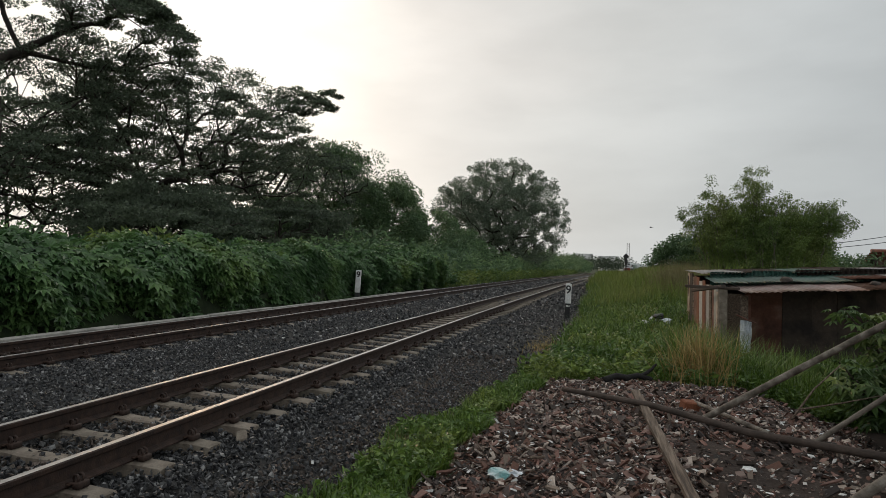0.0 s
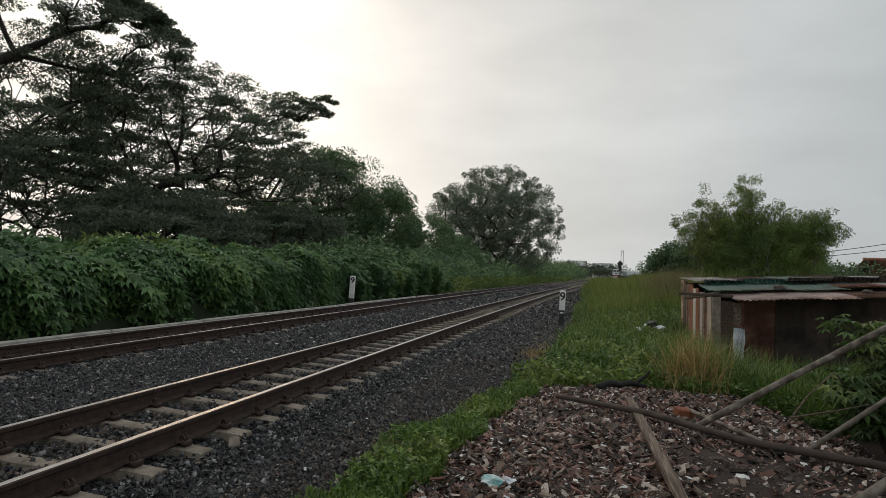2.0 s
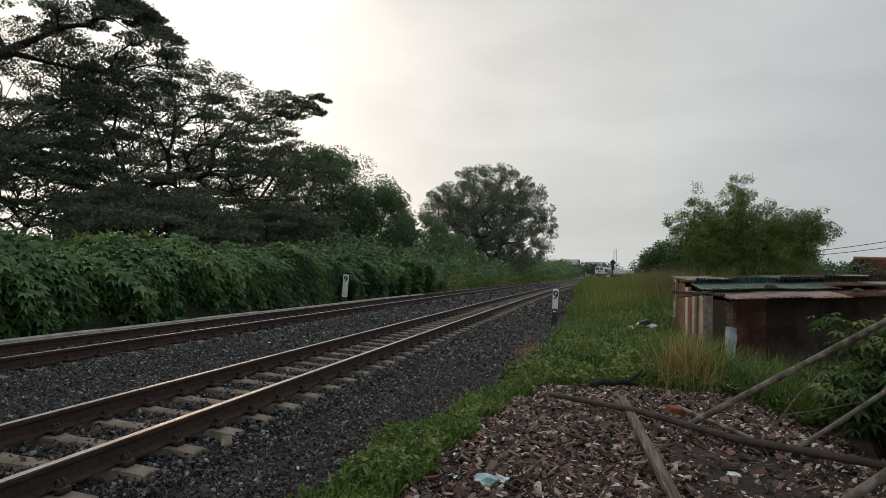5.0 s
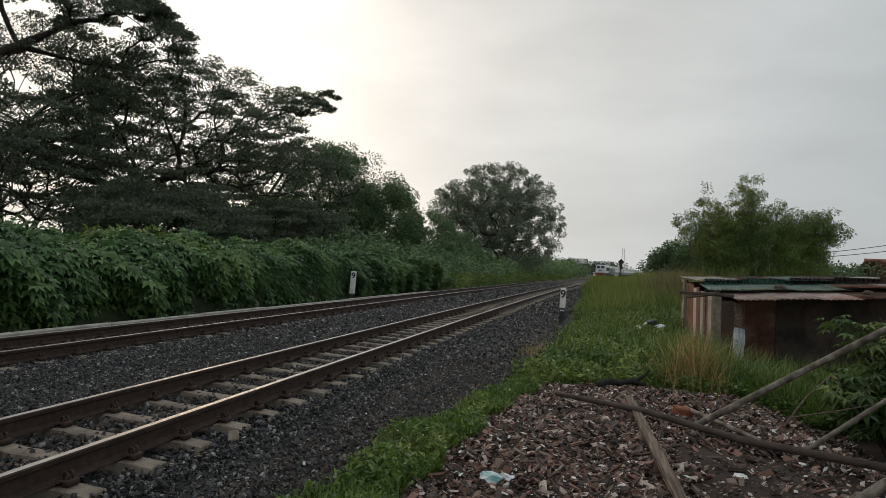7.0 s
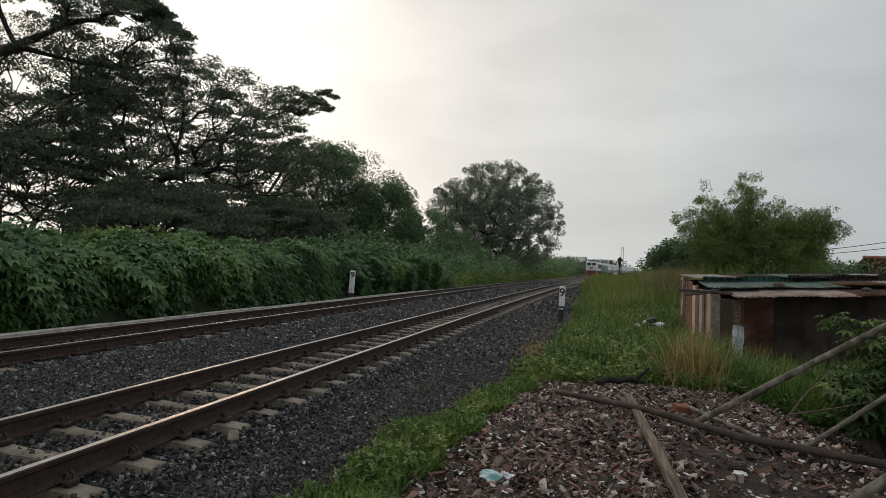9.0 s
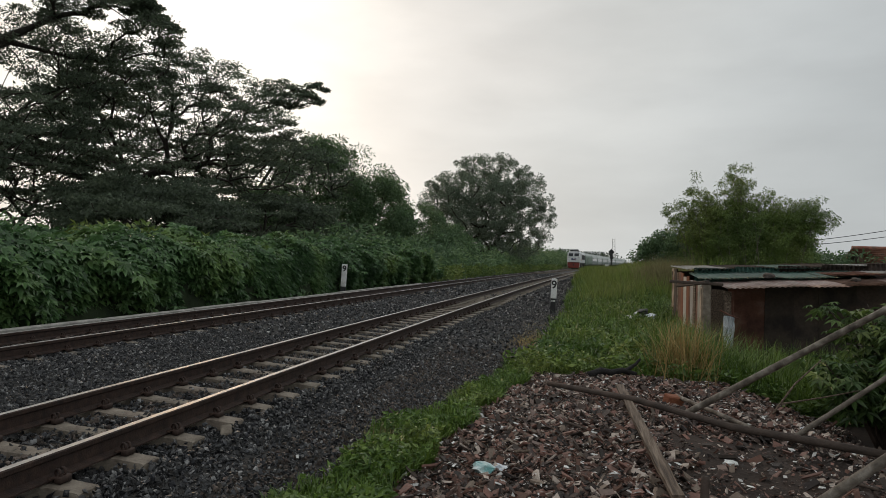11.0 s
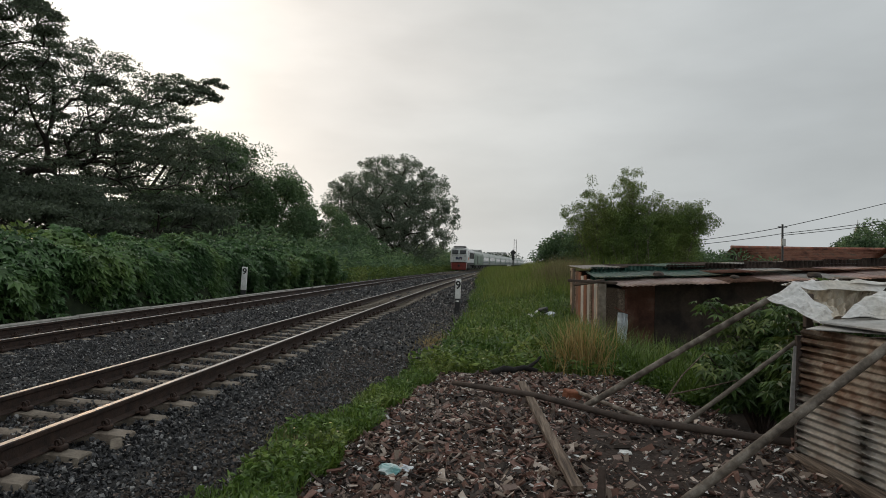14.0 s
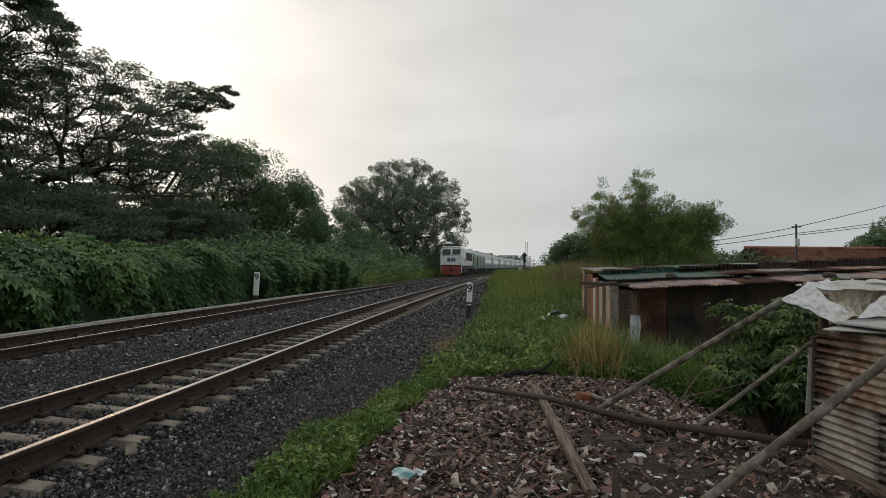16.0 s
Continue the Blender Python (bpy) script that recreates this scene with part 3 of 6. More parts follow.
def land(x, y):
    """Height of the ground."""
    x, y = np.asarray(x, float), np.asarray(y, float)
    u = x - bend_np(np.clip(y, -50, 400))
    z = np.full(np.broadcast(x, y).shape, -0.36)
    bed = smooth(-10.2, -9.2, u) * (1 - smooth(-2.75, -1.3, u))
    z = z + bed * 0.105
    z = z + ((1 - smooth(-4.75, -4.5, u)) * 0.085 + (1 - smooth(-6.3, -5.4, u)) * 0.065) * bed
    # bank on the left under the creepers
    z = z + 0.35 * (1 - smooth(-13, -10.2, u))
    # grassy bank on the right, farther on
    g = smooth(-1.0, 2.5, u) * smooth(16, 34, y) * (1 - smooth(6, 12, u))
    brow = 0.62 * smooth(-1.5, -0.7, u) * smooth(33, 47, y) * (1 - smooth(6, 12, u)) * (1 - smooth(75, 110, y))
    z = z + np.maximum(g * 0.75, brow) + 0.35 * smooth(1.0, 3.5, u) * smooth(36, 52, y) * (1 - smooth(8, 14, u)) * (1 - smooth(90, 130, y))
    # the low ground of the yards
    z = z - 0.45 * smooth(1.6, 3.4, x) * smooth(6.5, 9.5, y) * (1 - smooth(15, 21, y)) - 1.0 * smooth(6, 14, x) * smooth(2, 6, y)
    z = z - 0.14 * smooth(2.0, 2.75, x) * smooth(2.5, 4.0, y) * (1 - smooth(8.5, 10, y))
    # the rubble heap
    heap = np.exp(-(((x - 0.7) / 1.5) ** 2 + ((y - 6.6) / 2.0) ** 2))
    z = z + 0.13 * heap
    return z


def verge(y):
    """Where the ballast ends and the grass begins, to the right of the railway."""
    y = np.asarray(y, float)
    near = np.interp(y, [3.0, 4.5, 5.8, 7.8, 8.5, 10.3, 12.5, 19.0, 22.0], [-1.84, -1.82, -1.74, -1.40, -1.30, -1.06, -0.76, -0.62, -0.48])
    far = bend_np(np.clip(y, 0, 400)) - 0.75 - 0.3 * np.clip((y - 22) / 10, 0, 1) - 0.9 * np.clip((y - 40) / 16, 0, 1)
    return np.where(y < 22, near, far) + 0.07 * np.sin(y * 2.9) + 0.05 * np.sin(y * 7.3)


def heap_edge(y):
    """Where the strip of grass ends and the rubble begins."""
    return np.interp(y, [3.0, 5.0, 6.0, 7.6, 8.6, 9.8], [-1.22, -1.24, -1.12, -0.98, -0.83, -0.62]) + 0.06 * np.sin(np.asarray(y) * 5.1)


def heap_back(x):
    return 10.0 + 0.14 * np.sin(np.asarray(x) * 3.1) + 0.08 * np.sin(np.asarray(x) * 7.7)


def land1(x, y):
    return float(land(x, y))


# ---- ground ----
def build_ground():
    xs = np.unique(np.concatenate([-np.geomspace(14, 1500, 26), np.arange(-14, 12.01, 0.35), np.geomspace(12.5, 1500, 24)]))
    ys = np.unique(np.concatenate([-np.geomspace(3, 900, 14), np.arange(-3, 24, 0.35), np.arange(24, 120, 2.0), np.geomspace(121, 3000, 40)]))
    gx, gy = np.meshgrid(xs, ys)
    gz = land(gx, gy)
    near = (gy < 40) & (gx > -0.5)
    gz = gz + np.where(near, 0.03, 0.0) * np.sin(gx * 2.3 + np.cos(gy * 1.7)) * np.cos(gy * 2.1)
    w = len(xs)
    idx = np.arange(len(xs) * len(ys)).reshape(len(ys), w)
    faces = np.stack([idx[:-1, :-1], idx[:-1, 1:], idx[1:, 1:], idx[1:, :-1]], -1).reshape(-1, 4)
    me = mesh_from("ground", np.stack([gx, gy, gz], -1).reshape(-1, 3), faces, M["turf"], smooth=True)
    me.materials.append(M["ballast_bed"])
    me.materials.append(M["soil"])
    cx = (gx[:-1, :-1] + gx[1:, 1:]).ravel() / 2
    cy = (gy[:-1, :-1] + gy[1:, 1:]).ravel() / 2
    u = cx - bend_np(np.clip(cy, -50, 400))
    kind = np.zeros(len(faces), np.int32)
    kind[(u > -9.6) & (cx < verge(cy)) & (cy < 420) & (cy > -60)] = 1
    kind[(cx > heap_edge(cy)) & (cx < 9) & (cy < 10.1) & (cy > -20)] = 2
    me.polygons.foreach_set("material_index", kind)
    tagged(new("ground", me), "trackside ground of ballast bed, bare soil and turf", "ground", kind="structure")


build_ground()


def ballast():
    def field(n, y0, y1, size, spread, mat, name, label, lo, hi, sink=0.2, wide=False):
        y = rng.uniform(y0, y1, n)
        u = rng.uniform(lo, hi, n)
        x = u + bend_np(y)
        seen = ((u > -1.2 * y - 1.0) | wide) & (x < verge(y) + rng.normal(0.02, 0.07, n))
        x, y = x[seen], y[seen]
        n = len(x)
        s = size * rng.uniform(0.55, 1.5, (n, 1)) * rng.uniform(0.7, 1.25, (n, 3))
        z = land(x, y) + s[:, 2] * sink + rng.uniform(-0.4, 0.6, n) * size * spread
        me = scatter(name, rocks(12, 0.42, 0.5), np.stack([x, y, z], -1), s, mat)
        tagged(new(name, me), label, "gravel", kind="stuff")
    grey = "dark grey crushed stone ballast beside the rails"
    brown = "brown rusty ballast stones between the rails"
    field(86000, 1.6, 11, 0.030, 0.85, M["stone"], "track_ballast", grey, -9.4, -0.5)
    field(21000, 11, 26, 0.05, 0.6, M["stone"], "track_ballast", grey, -9.4, -0.5)
    field(14000, 26, 80, 0.10, 0.5, M["stone"], "track_ballast", grey, -9.4, -0.9)
    field(9000, 1.6, 24, 0.036, 0.4, M["stone_rusty"], "track_ballast", brown, TRACK_R - 0.5, TRACK_R + 0.5, 0.9)
    field(9000, 1.6, 16, 0.034, 0.5, M["stone"], "track_ballast", grey, TRACK_R - 0.5, TRACK_R + 0.5, 1.1)
    field(7000, 4, 28, 0.042, 0.4, M["stone_rusty"], "track_ballast", brown, TRACK_L - 0.62, TRACK_L + 0.62, 0.5)
    field(6500, 1.6, 20, 0.034, 0.5, M["stone"], "track_ballast", grey, TRACK_R + 0.68, TRACK_R + 1.15, 1.1)
    field(9000, 2.5, 12, 0.03, 0.7, M["stone_rusty"], "track_ballast", "dusty brown gravel at the ballast's edge", -2.4, -1.0)

    field(6500, -9, 1.6, 0.065, 0.6, M["stone"], "track_ballast", grey, -9.4, -1.35, 0.2, True)


ballast()

# ---- railway tracks ----
RAIL = [(-0.07, -0.159), (0.07, -0.159), (0.07, -0.148), (0.012, -0.128), (0.009, -0.05), (0.033, -0.036), (0.035, -0.008), (0.026, 0.0),
        (-0.026, 0.0), (-0.035, -0.008), (-0.033, -0.036), (-0.009, -0.05), (-0.012, -0.128), (-0.07, -0.148)]
RAIL_YS = np.unique(np.concatenate([np.arange(-12, 60, 1.0), np.arange(60, 420, 4.0)]))


def rail_mesh(off, lift):
    k = len(RAIL)
    pts = np.array(RAIL)
    V = []
    for y in RAIL_YS:
        x = off + bend_off(y)
        V.append(np.stack([x + pts[:, 0], np.full(k, y), lift + pts[:, 1]], -1))
    V = np.concatenate(V)
    f, head = [], []
    for i in range(len(RAIL_YS) - 1):
        for j in range(k):
            a, b = i * k + j, i * k + (j + 1) % k
            f.append((a, b, b + k, a + k))
            head.append(1 if j == 7 else 0)
    me = mesh_from("rail", V, f, M["rail_rust"])
    me.materials.append(M["rail_head"])
    me.polygons.foreach_set("material_index", np.array(head, np.int32))
    return me


def sleeper_mesh():
    """Concrete sleeper: high rail seats, a lower waist, sloping flanks."""
    bm = bmesh.new()
    prof = [(-0.895, -0.014), (-0.88, -0.002), (-0.74, 0.008), (-0.70, 0.012), (-0.42, 0.012), (-0.28, -0.006), (0, -0.016), (0.28, -0.006), (0.42, 0.012), (0.70, 0.012), (0.74, 0.008), (0.88, -0.002), (0.895, -0.014)]
    rings = []
    for x, z in prof:
        top = -0.012 + z
        rings.append([bm.verts.new((x, -0.11, -0.2)), bm.verts.new((x, -0.09, top - 0.01)), bm.verts.new((x, -0.066, top)),
                      bm.verts.new((x, 0.066, top)), bm.verts.new((x, 0.09, top - 0.01)), bm.verts.new((x, 0.11, -0.2))])
    for a, b in zip(rings, rings[1:]):
        for k in range(5):
            bm.faces.new((a[k], a[k + 1], b[k + 1], b[k]))
    bm.faces.new(rings[0])
    bm.faces.new(rings[-1][::-1])
    bmesh.ops.recalc_face_normals(bm, faces=bm.faces)
    return finish(bm, "sleeper", M["concrete"])


def clip_mesh():
    """A sprung steel coil that grips the rail's foot, on a cast shoulder."""
    bm = bmesh.new()
    coil = []
    for i in range(31):
        q = i / 30
        a = -0.9 + q * 3.6 * math.pi
        coil.append((0.115 + 0.027 * math.cos(a), -0.038 + 0.076 * q, 0.046 + 0.027 * math.sin(a)))
    tube(bm, [(0.07, -0.05, 0.022), (0.10, -0.05, 0.026)] + coil + [(0.10, 0.052, 0.026), (0.066, 0.05, 0.02)], [0.009] * 35, 6)
    box(bm, (0.055, 0.10, 0.045), at(0.135, 0, 0.012), 0.008)
    box(bm, (0.03, 0.13, 0.014), at(0.085, 0, 0.018), 0.004)
    return finish(bm, "rail_clip", M["rail_rust"], True)


SLEEPER, CLIP = sleeper_mesh(), clip_mesh()


def track(off, lift, label):
    t = thing("railway_track", label, "railway track", kind="structure")
    part("rail", rail_mesh(off - 0.566, lift), None, t, "rusty rail with a polished steel head")
    part("rail", rail_mesh(off + 0.566, lift), None, t, "rusty rail with a polished steel head")
    y, i = 0.63 - 0.6 * 18, 0
    rest = []
    while y < 300:
        x = off + bend_off(y)
        tilt = math.degrees(math.atan((bend_off(y + 0.5) - bend_off(y - 0.5))))
        if y < 75:
            s = part("sleeper", SLEEPER, None, t, m=at(x, y, lift - 0.165, random.uniform(-1, 1), random.uniform(-0.4, 0.4), -tilt + random.uniform(-0.7, 0.7)))
            if y < 22:
                for sx in (-0.566, 0.566):
                    for turn in (0, 180):
                        part("rail_clip", CLIP, None, s, m=at(sx, 0, 0.012, 0, 0, turn))
        else:
            rest.append((x, y, lift - 0.165 - 0.1))
        y += 0.6
    v = np.array([(a * 1.0, b * 0.105, c * 0.1 + 0.09) for a in (-1, 1) for b in (-1, 1) for c in (-1, 1)])
    me = scatter("far_sleepers", [(v, CUBE_F)], rest, np.ones(len(rest)), M["concrete"], turn=np.repeat(np.eye(3)[None], len(rest), 0))
    tagged(part("far_sleepers", me, None, t), kind="stuff")


track(TRACK_R, 0.0, "railway track on concrete sleepers with rusty rails")
track(TRACK_L, LIFT_L, "farther railway track with rusty rails beside the creepers")


def kerb():
    """Low concrete edge beyond the farther track, in long cast lengths."""
    k = thing("trackside_kerb", "low weathered concrete kerb along the farther track", "kerb", kind="structure")
    y = 2.0
    while y < 34:
        L = min(3.0, 34.6 - y)
        x = -8.95 + bend_off(y)
        bm = boxes(((0.12, L - 0.02, 0.34), at(0, L / 2, -0.145), 0.02))
        part("kerb_length", bm, M["concrete_grey"], k, m=at(x, y, random.uniform(-0.01, 0.01) + 0.0, 0, random.uniform(-1.5, 1.5), -math.degrees(bend_off(y + 1) - bend_off(y))))
        y += 3.0


kerb()


# ---- writing ----
def letters(text, size, depth=0.004):
    c = bpy.data.curves.new("writing", "FONT")
    c.body, c.size, c.extrude, c.align_x, c.align_y = text, size, depth, "CENTER", "CENTER"
    c.offset = size * 0.02
    ob = bpy.data.objects.new("writing", c)
    scene.collection.objects.link(ob)
    bpy.context.view_layer.update()
    me = bpy.data.meshes.new_from_object(ob)
    bpy.data.objects.remove(ob)
    return me


def km_post(x, y, z, height, rz, lean, label, foot=0.43):
    p = thing("kilometre_post", label, "track marker", at(x, y, z, lean[0], lean[1], rz), "kilometre posts")
    w = height * (0.15 if foot > 0.3 else 0.19)
    part("foot", boxes(((w, w * 0.8, height * (foot + 0.17)), at(0, 0, height * (foot / 2 - 0.085)), 0.012)), M["black_paint"], p, "black painted foot")
    part("shaft", boxes(((w * 1.08, w * 0.86, height * (1 - foot)), at(0, 0, height * (1 + foot) / 2), 0.014)), M["white_paint"], p, "white painted concrete shaft")
    me = letters("9", height * 0.32)
    me.materials.append(M["black_paint"])
    part("numeral", me, None, p, m=at(0, -w * 0.43 - 0.003, height * 0.82, 90, 0, 0))
    for i in range(3 if foot > 0.3 else 0):
        part("mark", boxes(((w * 0.17, 0.006, w * 0.3), at((i - 1) * w * 0.25, -w * 0.40 - 0.004, height * 0.36))), M["white_paint"], p)


km_post(-0.98, 21.6, -0.33, 1.10, 0, (0, 2.0), "white kilometre post with black foot and numeral nine")
km_post(-9.42, 25.3, 0.0, 1.02, 15, (0, 3.0), "white kilometre post with numeral nine beside the creepers", 0.12)


# ---- train ----
def slab(bm, prof, y0, y1):
    """A body with the cross-section prof (x, z) from y0 to y1."""
    a = [bm.verts.new((x, y0, z)) for x, z in prof]
    b = [bm.verts.new((x, y1, z)) for x, z in prof]
    n = len(prof)
    for i in range(n):
        bm.faces.new((a[i], a[(i + 1) % n], b[(i + 1) % n], b[i]))
    bm.faces.new(a[::-1])
    bm.faces.new(b)
    bmesh.ops.recalc_face_normals(bm, faces=bm.faces)
    return bm


def bogie(parent, y, wheels):
    b = part("bogie", boxes(((2.0, 2.9 + 0.8 * (wheels - 2), 0.35), at(0, 0, 0.55), 0.04), ((2.2, 0.5, 0.3), at(0, 0, 0.75), 0.03)), M["loco_dark"], parent, "dark steel bogie frame", m=at(0, y, 0))
    for i in range(wheels):
        wy = (i - (wheels - 1) / 2) * 1.75
        for sx in (-0.56, 0.56):
            bm = bmesh.new()
            bmesh.ops.create_cone(bm, segments=24, radius1=0.43, radius2=0.41, depth=0.13, cap_ends=True, matrix=at(sx, wy, 0.43, 0, 90, 0))
            part("wheel", bm, M["loco_dark"], b)


def locomotive():
    t = thing("locomotive", "white diesel locomotive with red skirt hauling the train", "locomotive")
    # cab with raked, rounded front: stations from the nose back
    def prof(w, top):
        h = w / 2
        return [(-h, 1.35), (h, 1.35), (h, 2.55), (h * 0.95, top - 0.32), (h * 0.78, top - 0.07), (h * 0.4, top), (-h * 0.4, top), (-h * 0.78, top - 0.07), (-h * 0.95, top - 0.32), (-h, 2.55)]
    bm = bmesh.new()
    prev = None
    for y, w, top in ((0.06, 2.45, 3.42), (0.0, 2.55, 2.62), (0.35, 2.76, 3.62), (0.9, 2.8, 3.72), (3.6, 2.8, 3.72)):
        if (y, w) == (0.06, 2.45):
            continue
        ring = []
        for x, z in prof(w, top if y else 3.5):
            rake = 0.42 * max(0.0, (z - 2.45)) if y == 0 else 0.0
            ring.append(bm.verts.new((x, y + rake, z)))
        if prev:
            n = len(ring)
            for i in range(n):
                bm.faces.new((prev[i], prev[(i + 1) % n], ring[(i + 1) % n], ring[i]))
        else:
            bm.faces.new(ring[::-1])
        prev = ring
    bm.faces.new(prev)
    bmesh.ops.recalc_face_normals(bm, faces=bm.faces)
    cab = part("cab", bm, M["loco_white"], t, "white painted driver's cab")
    for sx in (-0.6, 0.6):
        screen = part("windscreen", boxes(((0.98, 0.05, 0.66), at(sx, 0.222, 2.98, -23, 0, 0), 0.05)), M["loco_dark"], cab, "windscreen in a dark rubber gasket")
        part("pane", boxes(((0.86, 0.05, 0.54), at(sx, 0.212, 2.985, -23, 0, 0), 0.05)), M["glass"], screen, "dark glass pane")
        part("wiper", boxes(((0.02, 0.02, 0.5), at(sx * 0.75, 0.165, 2.93, -23, 18, 0))), M["black_paint"], cab)
        part("headlamp", boxes(((0.24, 0.06, 0.13), at(sx * 1.6, -0.015, 2.36), 0.02)), M["lamp"], cab, "headlamp")
        part("marker_lamp", boxes(((0.2, 0.06, 0.12), at(sx * 1.5, -0.015, 1.62), 0.02)), M["lamp"], cab, "marker lamp")
    part("grab_rail", boxes(((2.3, 0.03, 0.03), at(0, -0.06, 2.52)), ((0.03, 0.08, 0.03), at(-1.12, -0.03, 2.52)), ((0.03, 0.08, 0.03), at(1.12, -0.03, 2.52))), M["black_paint"], cab, "dark grab rail")
    part("sill_band", boxes(((2.5, 0.05, 0.07), at(0, -0.012, 1.39), 0.01)), M["black_paint"], cab, "dark band under the cab")
    part("roof_panel", boxes(((1.7, 2.4, 0.05), at(0, 2.0, 3.725), 0.02)), M["loco_dark"], cab, "dark roof panel")
    for s in (-1, 1):
        part("side_window", boxes(((0.05, 1.0, 0.68), at(s * 1.375, 1.75, 2.85), 0.02)), M["glass"], cab, "dark side window")
        part("side_emblem", boxes(((0.02, 1.3, 0.45), at(s * 1.405, 2.0, 1.95))), M["logo_orange"], cab, "faint orange side emblem")
    # company mark as plain slanted bars
    for i, (x, w, sl) in enumerate(((-0.42, 0.12, 0), (-0.26, 0.13, 28), (-0.24, 0.13, -28), (0.02, 0.13, 24), (0.2, 0.13, 24), (0.42, 0.13, 0))):
        part("emblem_bar", boxes(((w, 0.02, 0.42), at(x, -0.012 - 0.001 * i, 2.02, 0, sl, 0))), M["logo_blue"], cab)
    part("emblem_accent", boxes(((0.22, 0.02, 0.1), at(0.3, -0.022, 1.9, 0, 20, 0))), M["logo_orange"], cab)
    # hood, roof and gear
    hood = part("hood", slab(bmesh.new(), [(-1.32, 1.35), (1.32, 1.35), (1.36, 3.2), (1.1, 3.55), (-1.1, 3.55), (-1.36, 3.2)], 3.63, 15.2), M["loco_white"], t, "white engine hood")
    for i in range(7):
        for s in (-1, 1):
            part("grille", boxes(((0.03, 1.1, 1.0), at(s * 1.365, 4.9 + i * 1.45, 2.5))), M["loco_dark"], hood, "dark side grille")
    part("roof_unit", boxes(((1.9, 1.6, 0.26), at(0, 2.1, 3.84), 0.08)), M["loco_dark"], t, "dark roof unit")
    part("horn", boxes(((0.5, 0.4, 0.16), at(0.2, 1.1, 3.80), 0.04)), M["loco_dark"], t)
    part("skirt", boxes(((2.62, 0.5, 0.82), at(0, 0.28, 0.94), 0.06), ((2.3, 0.4, 0.5), at(0, 0.18, 0.42), 0.08)), M["loco_red"], t, "red front skirt")
    part("coupler", boxes(((0.3, 0.5, 0.3), at(0, -0.15, 0.85), 0.05)), M["loco_dark"], t, "dark coupler")
    for s in (-1, 1):
        part("step_rail", boxes(((0.05, 0.06, 0.9), at(s * 1.22, -0.02, 0.9))), M["white_paint"], t, "white step rail")
    part("underframe", boxes(((2.5, 14.4, 0.42), at(0, 7.9, 1.12), 0.04), ((2.1, 4.2, 0.6), at(0, 7.6, 0.7), 0.08)), M["loco_dark"], t, "dark underframe and fuel tank")
    bogie(t, 3.2, 3)
    bogie(t, 12.3, 3)
    return t


def coach(mat, label, doors):
    t = thing("railway_coach", label, "railway coach", group="coaches of the train")
    L = 20.2
    body = part("body", slab(bmesh.new(), [(-1.40, 0.95), (1.40, 0.95), (1.46, 1.3), (1.46, 2.7), (1.36, 3.05), (-1.36, 3.05), (-1.46, 2.7), (-1.46, 1.3)], 0.35, L - 0.35), mat, t)
    part("roof", slab(bmesh.new(), [(-1.37, 3.05), (1.37, 3.05), (1.2, 3.4), (0.75, 3.6), (0, 3.68), (-0.75, 3.6), (-1.2, 3.4)], 0.32, L - 0.32), M["coach_silver"], t, "silver grey arched roof")
    if doors:
        for y in (2.6, 6.0, 9.5, 13.0, 16.5):
            for s in (-1, 1):
                part("louvre_door", boxes(((0.04, 1.5, 1.55), at(s * 1.465, y, 1.95), 0.01), ((0.05, 0.12, 1.6), at(s * 1.467, y, 1.95))), M["loco_dark"] if y == 6.0 else M["coach_green"], body)
    else:
        for i in range(9):
            for s in (-1, 1):
                part("window", boxes(((0.04, 1.25, 0.75), at(s * 1.455, 2.9 + i * 1.8, 2.25), 0.012)), M["glass"], body, "dark window")
        for s in (-1, 1):
            part("stripe", boxes(((0.02, L - 1.0, 0.16), at(s * 1.468, L / 2, 1.45))), M["logo_blue"], body, "dark blue stripe")
            for y in (1.1, L - 1.1):
                part("door", boxes(((0.05, 0.8, 1.9), at(s * 1.455, y, 1.95), 0.01)), M["coach_green"], body)
    for y in (0.2, L - 0.2):
        part("gangway", boxes(((1.2, 0.5, 2.0), at(0, y, 2.0), 0.03)), M["loco_dark"], t, "dark gangway bellows")
    for y in (4.5, L - 4.5):
        part("air_unit", boxes(((1.5, 2.6, 0.2), at(0, y, 3.72), 0.05)), M["coach_silver"], t)
    part("underframe", boxes(((2.4, L - 1.4, 0.3), at(0, L / 2, 0.9), 0.03), ((2.0, 5.5, 0.45), at(0, L / 2, 0.6), 0.05)), M["loco_dark"], t)
    bogie(t, 3.1, 2)
    bogie(t, L - 3.1, 2)
    return t


LOCO = locomotive()
TRAIN = [(LOCO, 0.0, 15.6)]
for i in range(10):
    if i == 0:
        c = coach(M["coach_green"], "green-grey generator coach with louvred doors", True)
    elif i == 1:
        c = coach(M["coach_silver"], "silver passenger coach with dark windows", False)
        first_silver = c
    else:
        c = copy_thing(first_silver, Matrix())
    TRAIN.append((c, 16.0 + i * 20.6, 20.2))


def on_track(y, length):
    """Pose of a vehicle whose front stands at y and whose rear lies length metres farther along."""
    x0, x1 = TRACK_L + bend_off(y), TRACK_L + bend_off(y + length)
    return at(x0, y, LIFT_L, 0, 0, -math.degrees(math.atan2(x1 - x0, length)))


TRAIN_SPEED, TRAIN_END = 13.0, 80.0


# ---- foliage ----
def frames_along(d):
    """Turning matrices whose x axis points along each row of d."""
    d = d / np.maximum(np.linalg.norm(d, axis=1)[:, None], 1e-6)
    r = rng.normal(size=d.shape)
    y = np.cross(r, d)
    y /= np.maximum(np.linalg.norm(y, axis=1)[:, None], 1e-6)
    return np.stack([d, y, np.cross(d, y)], -1)


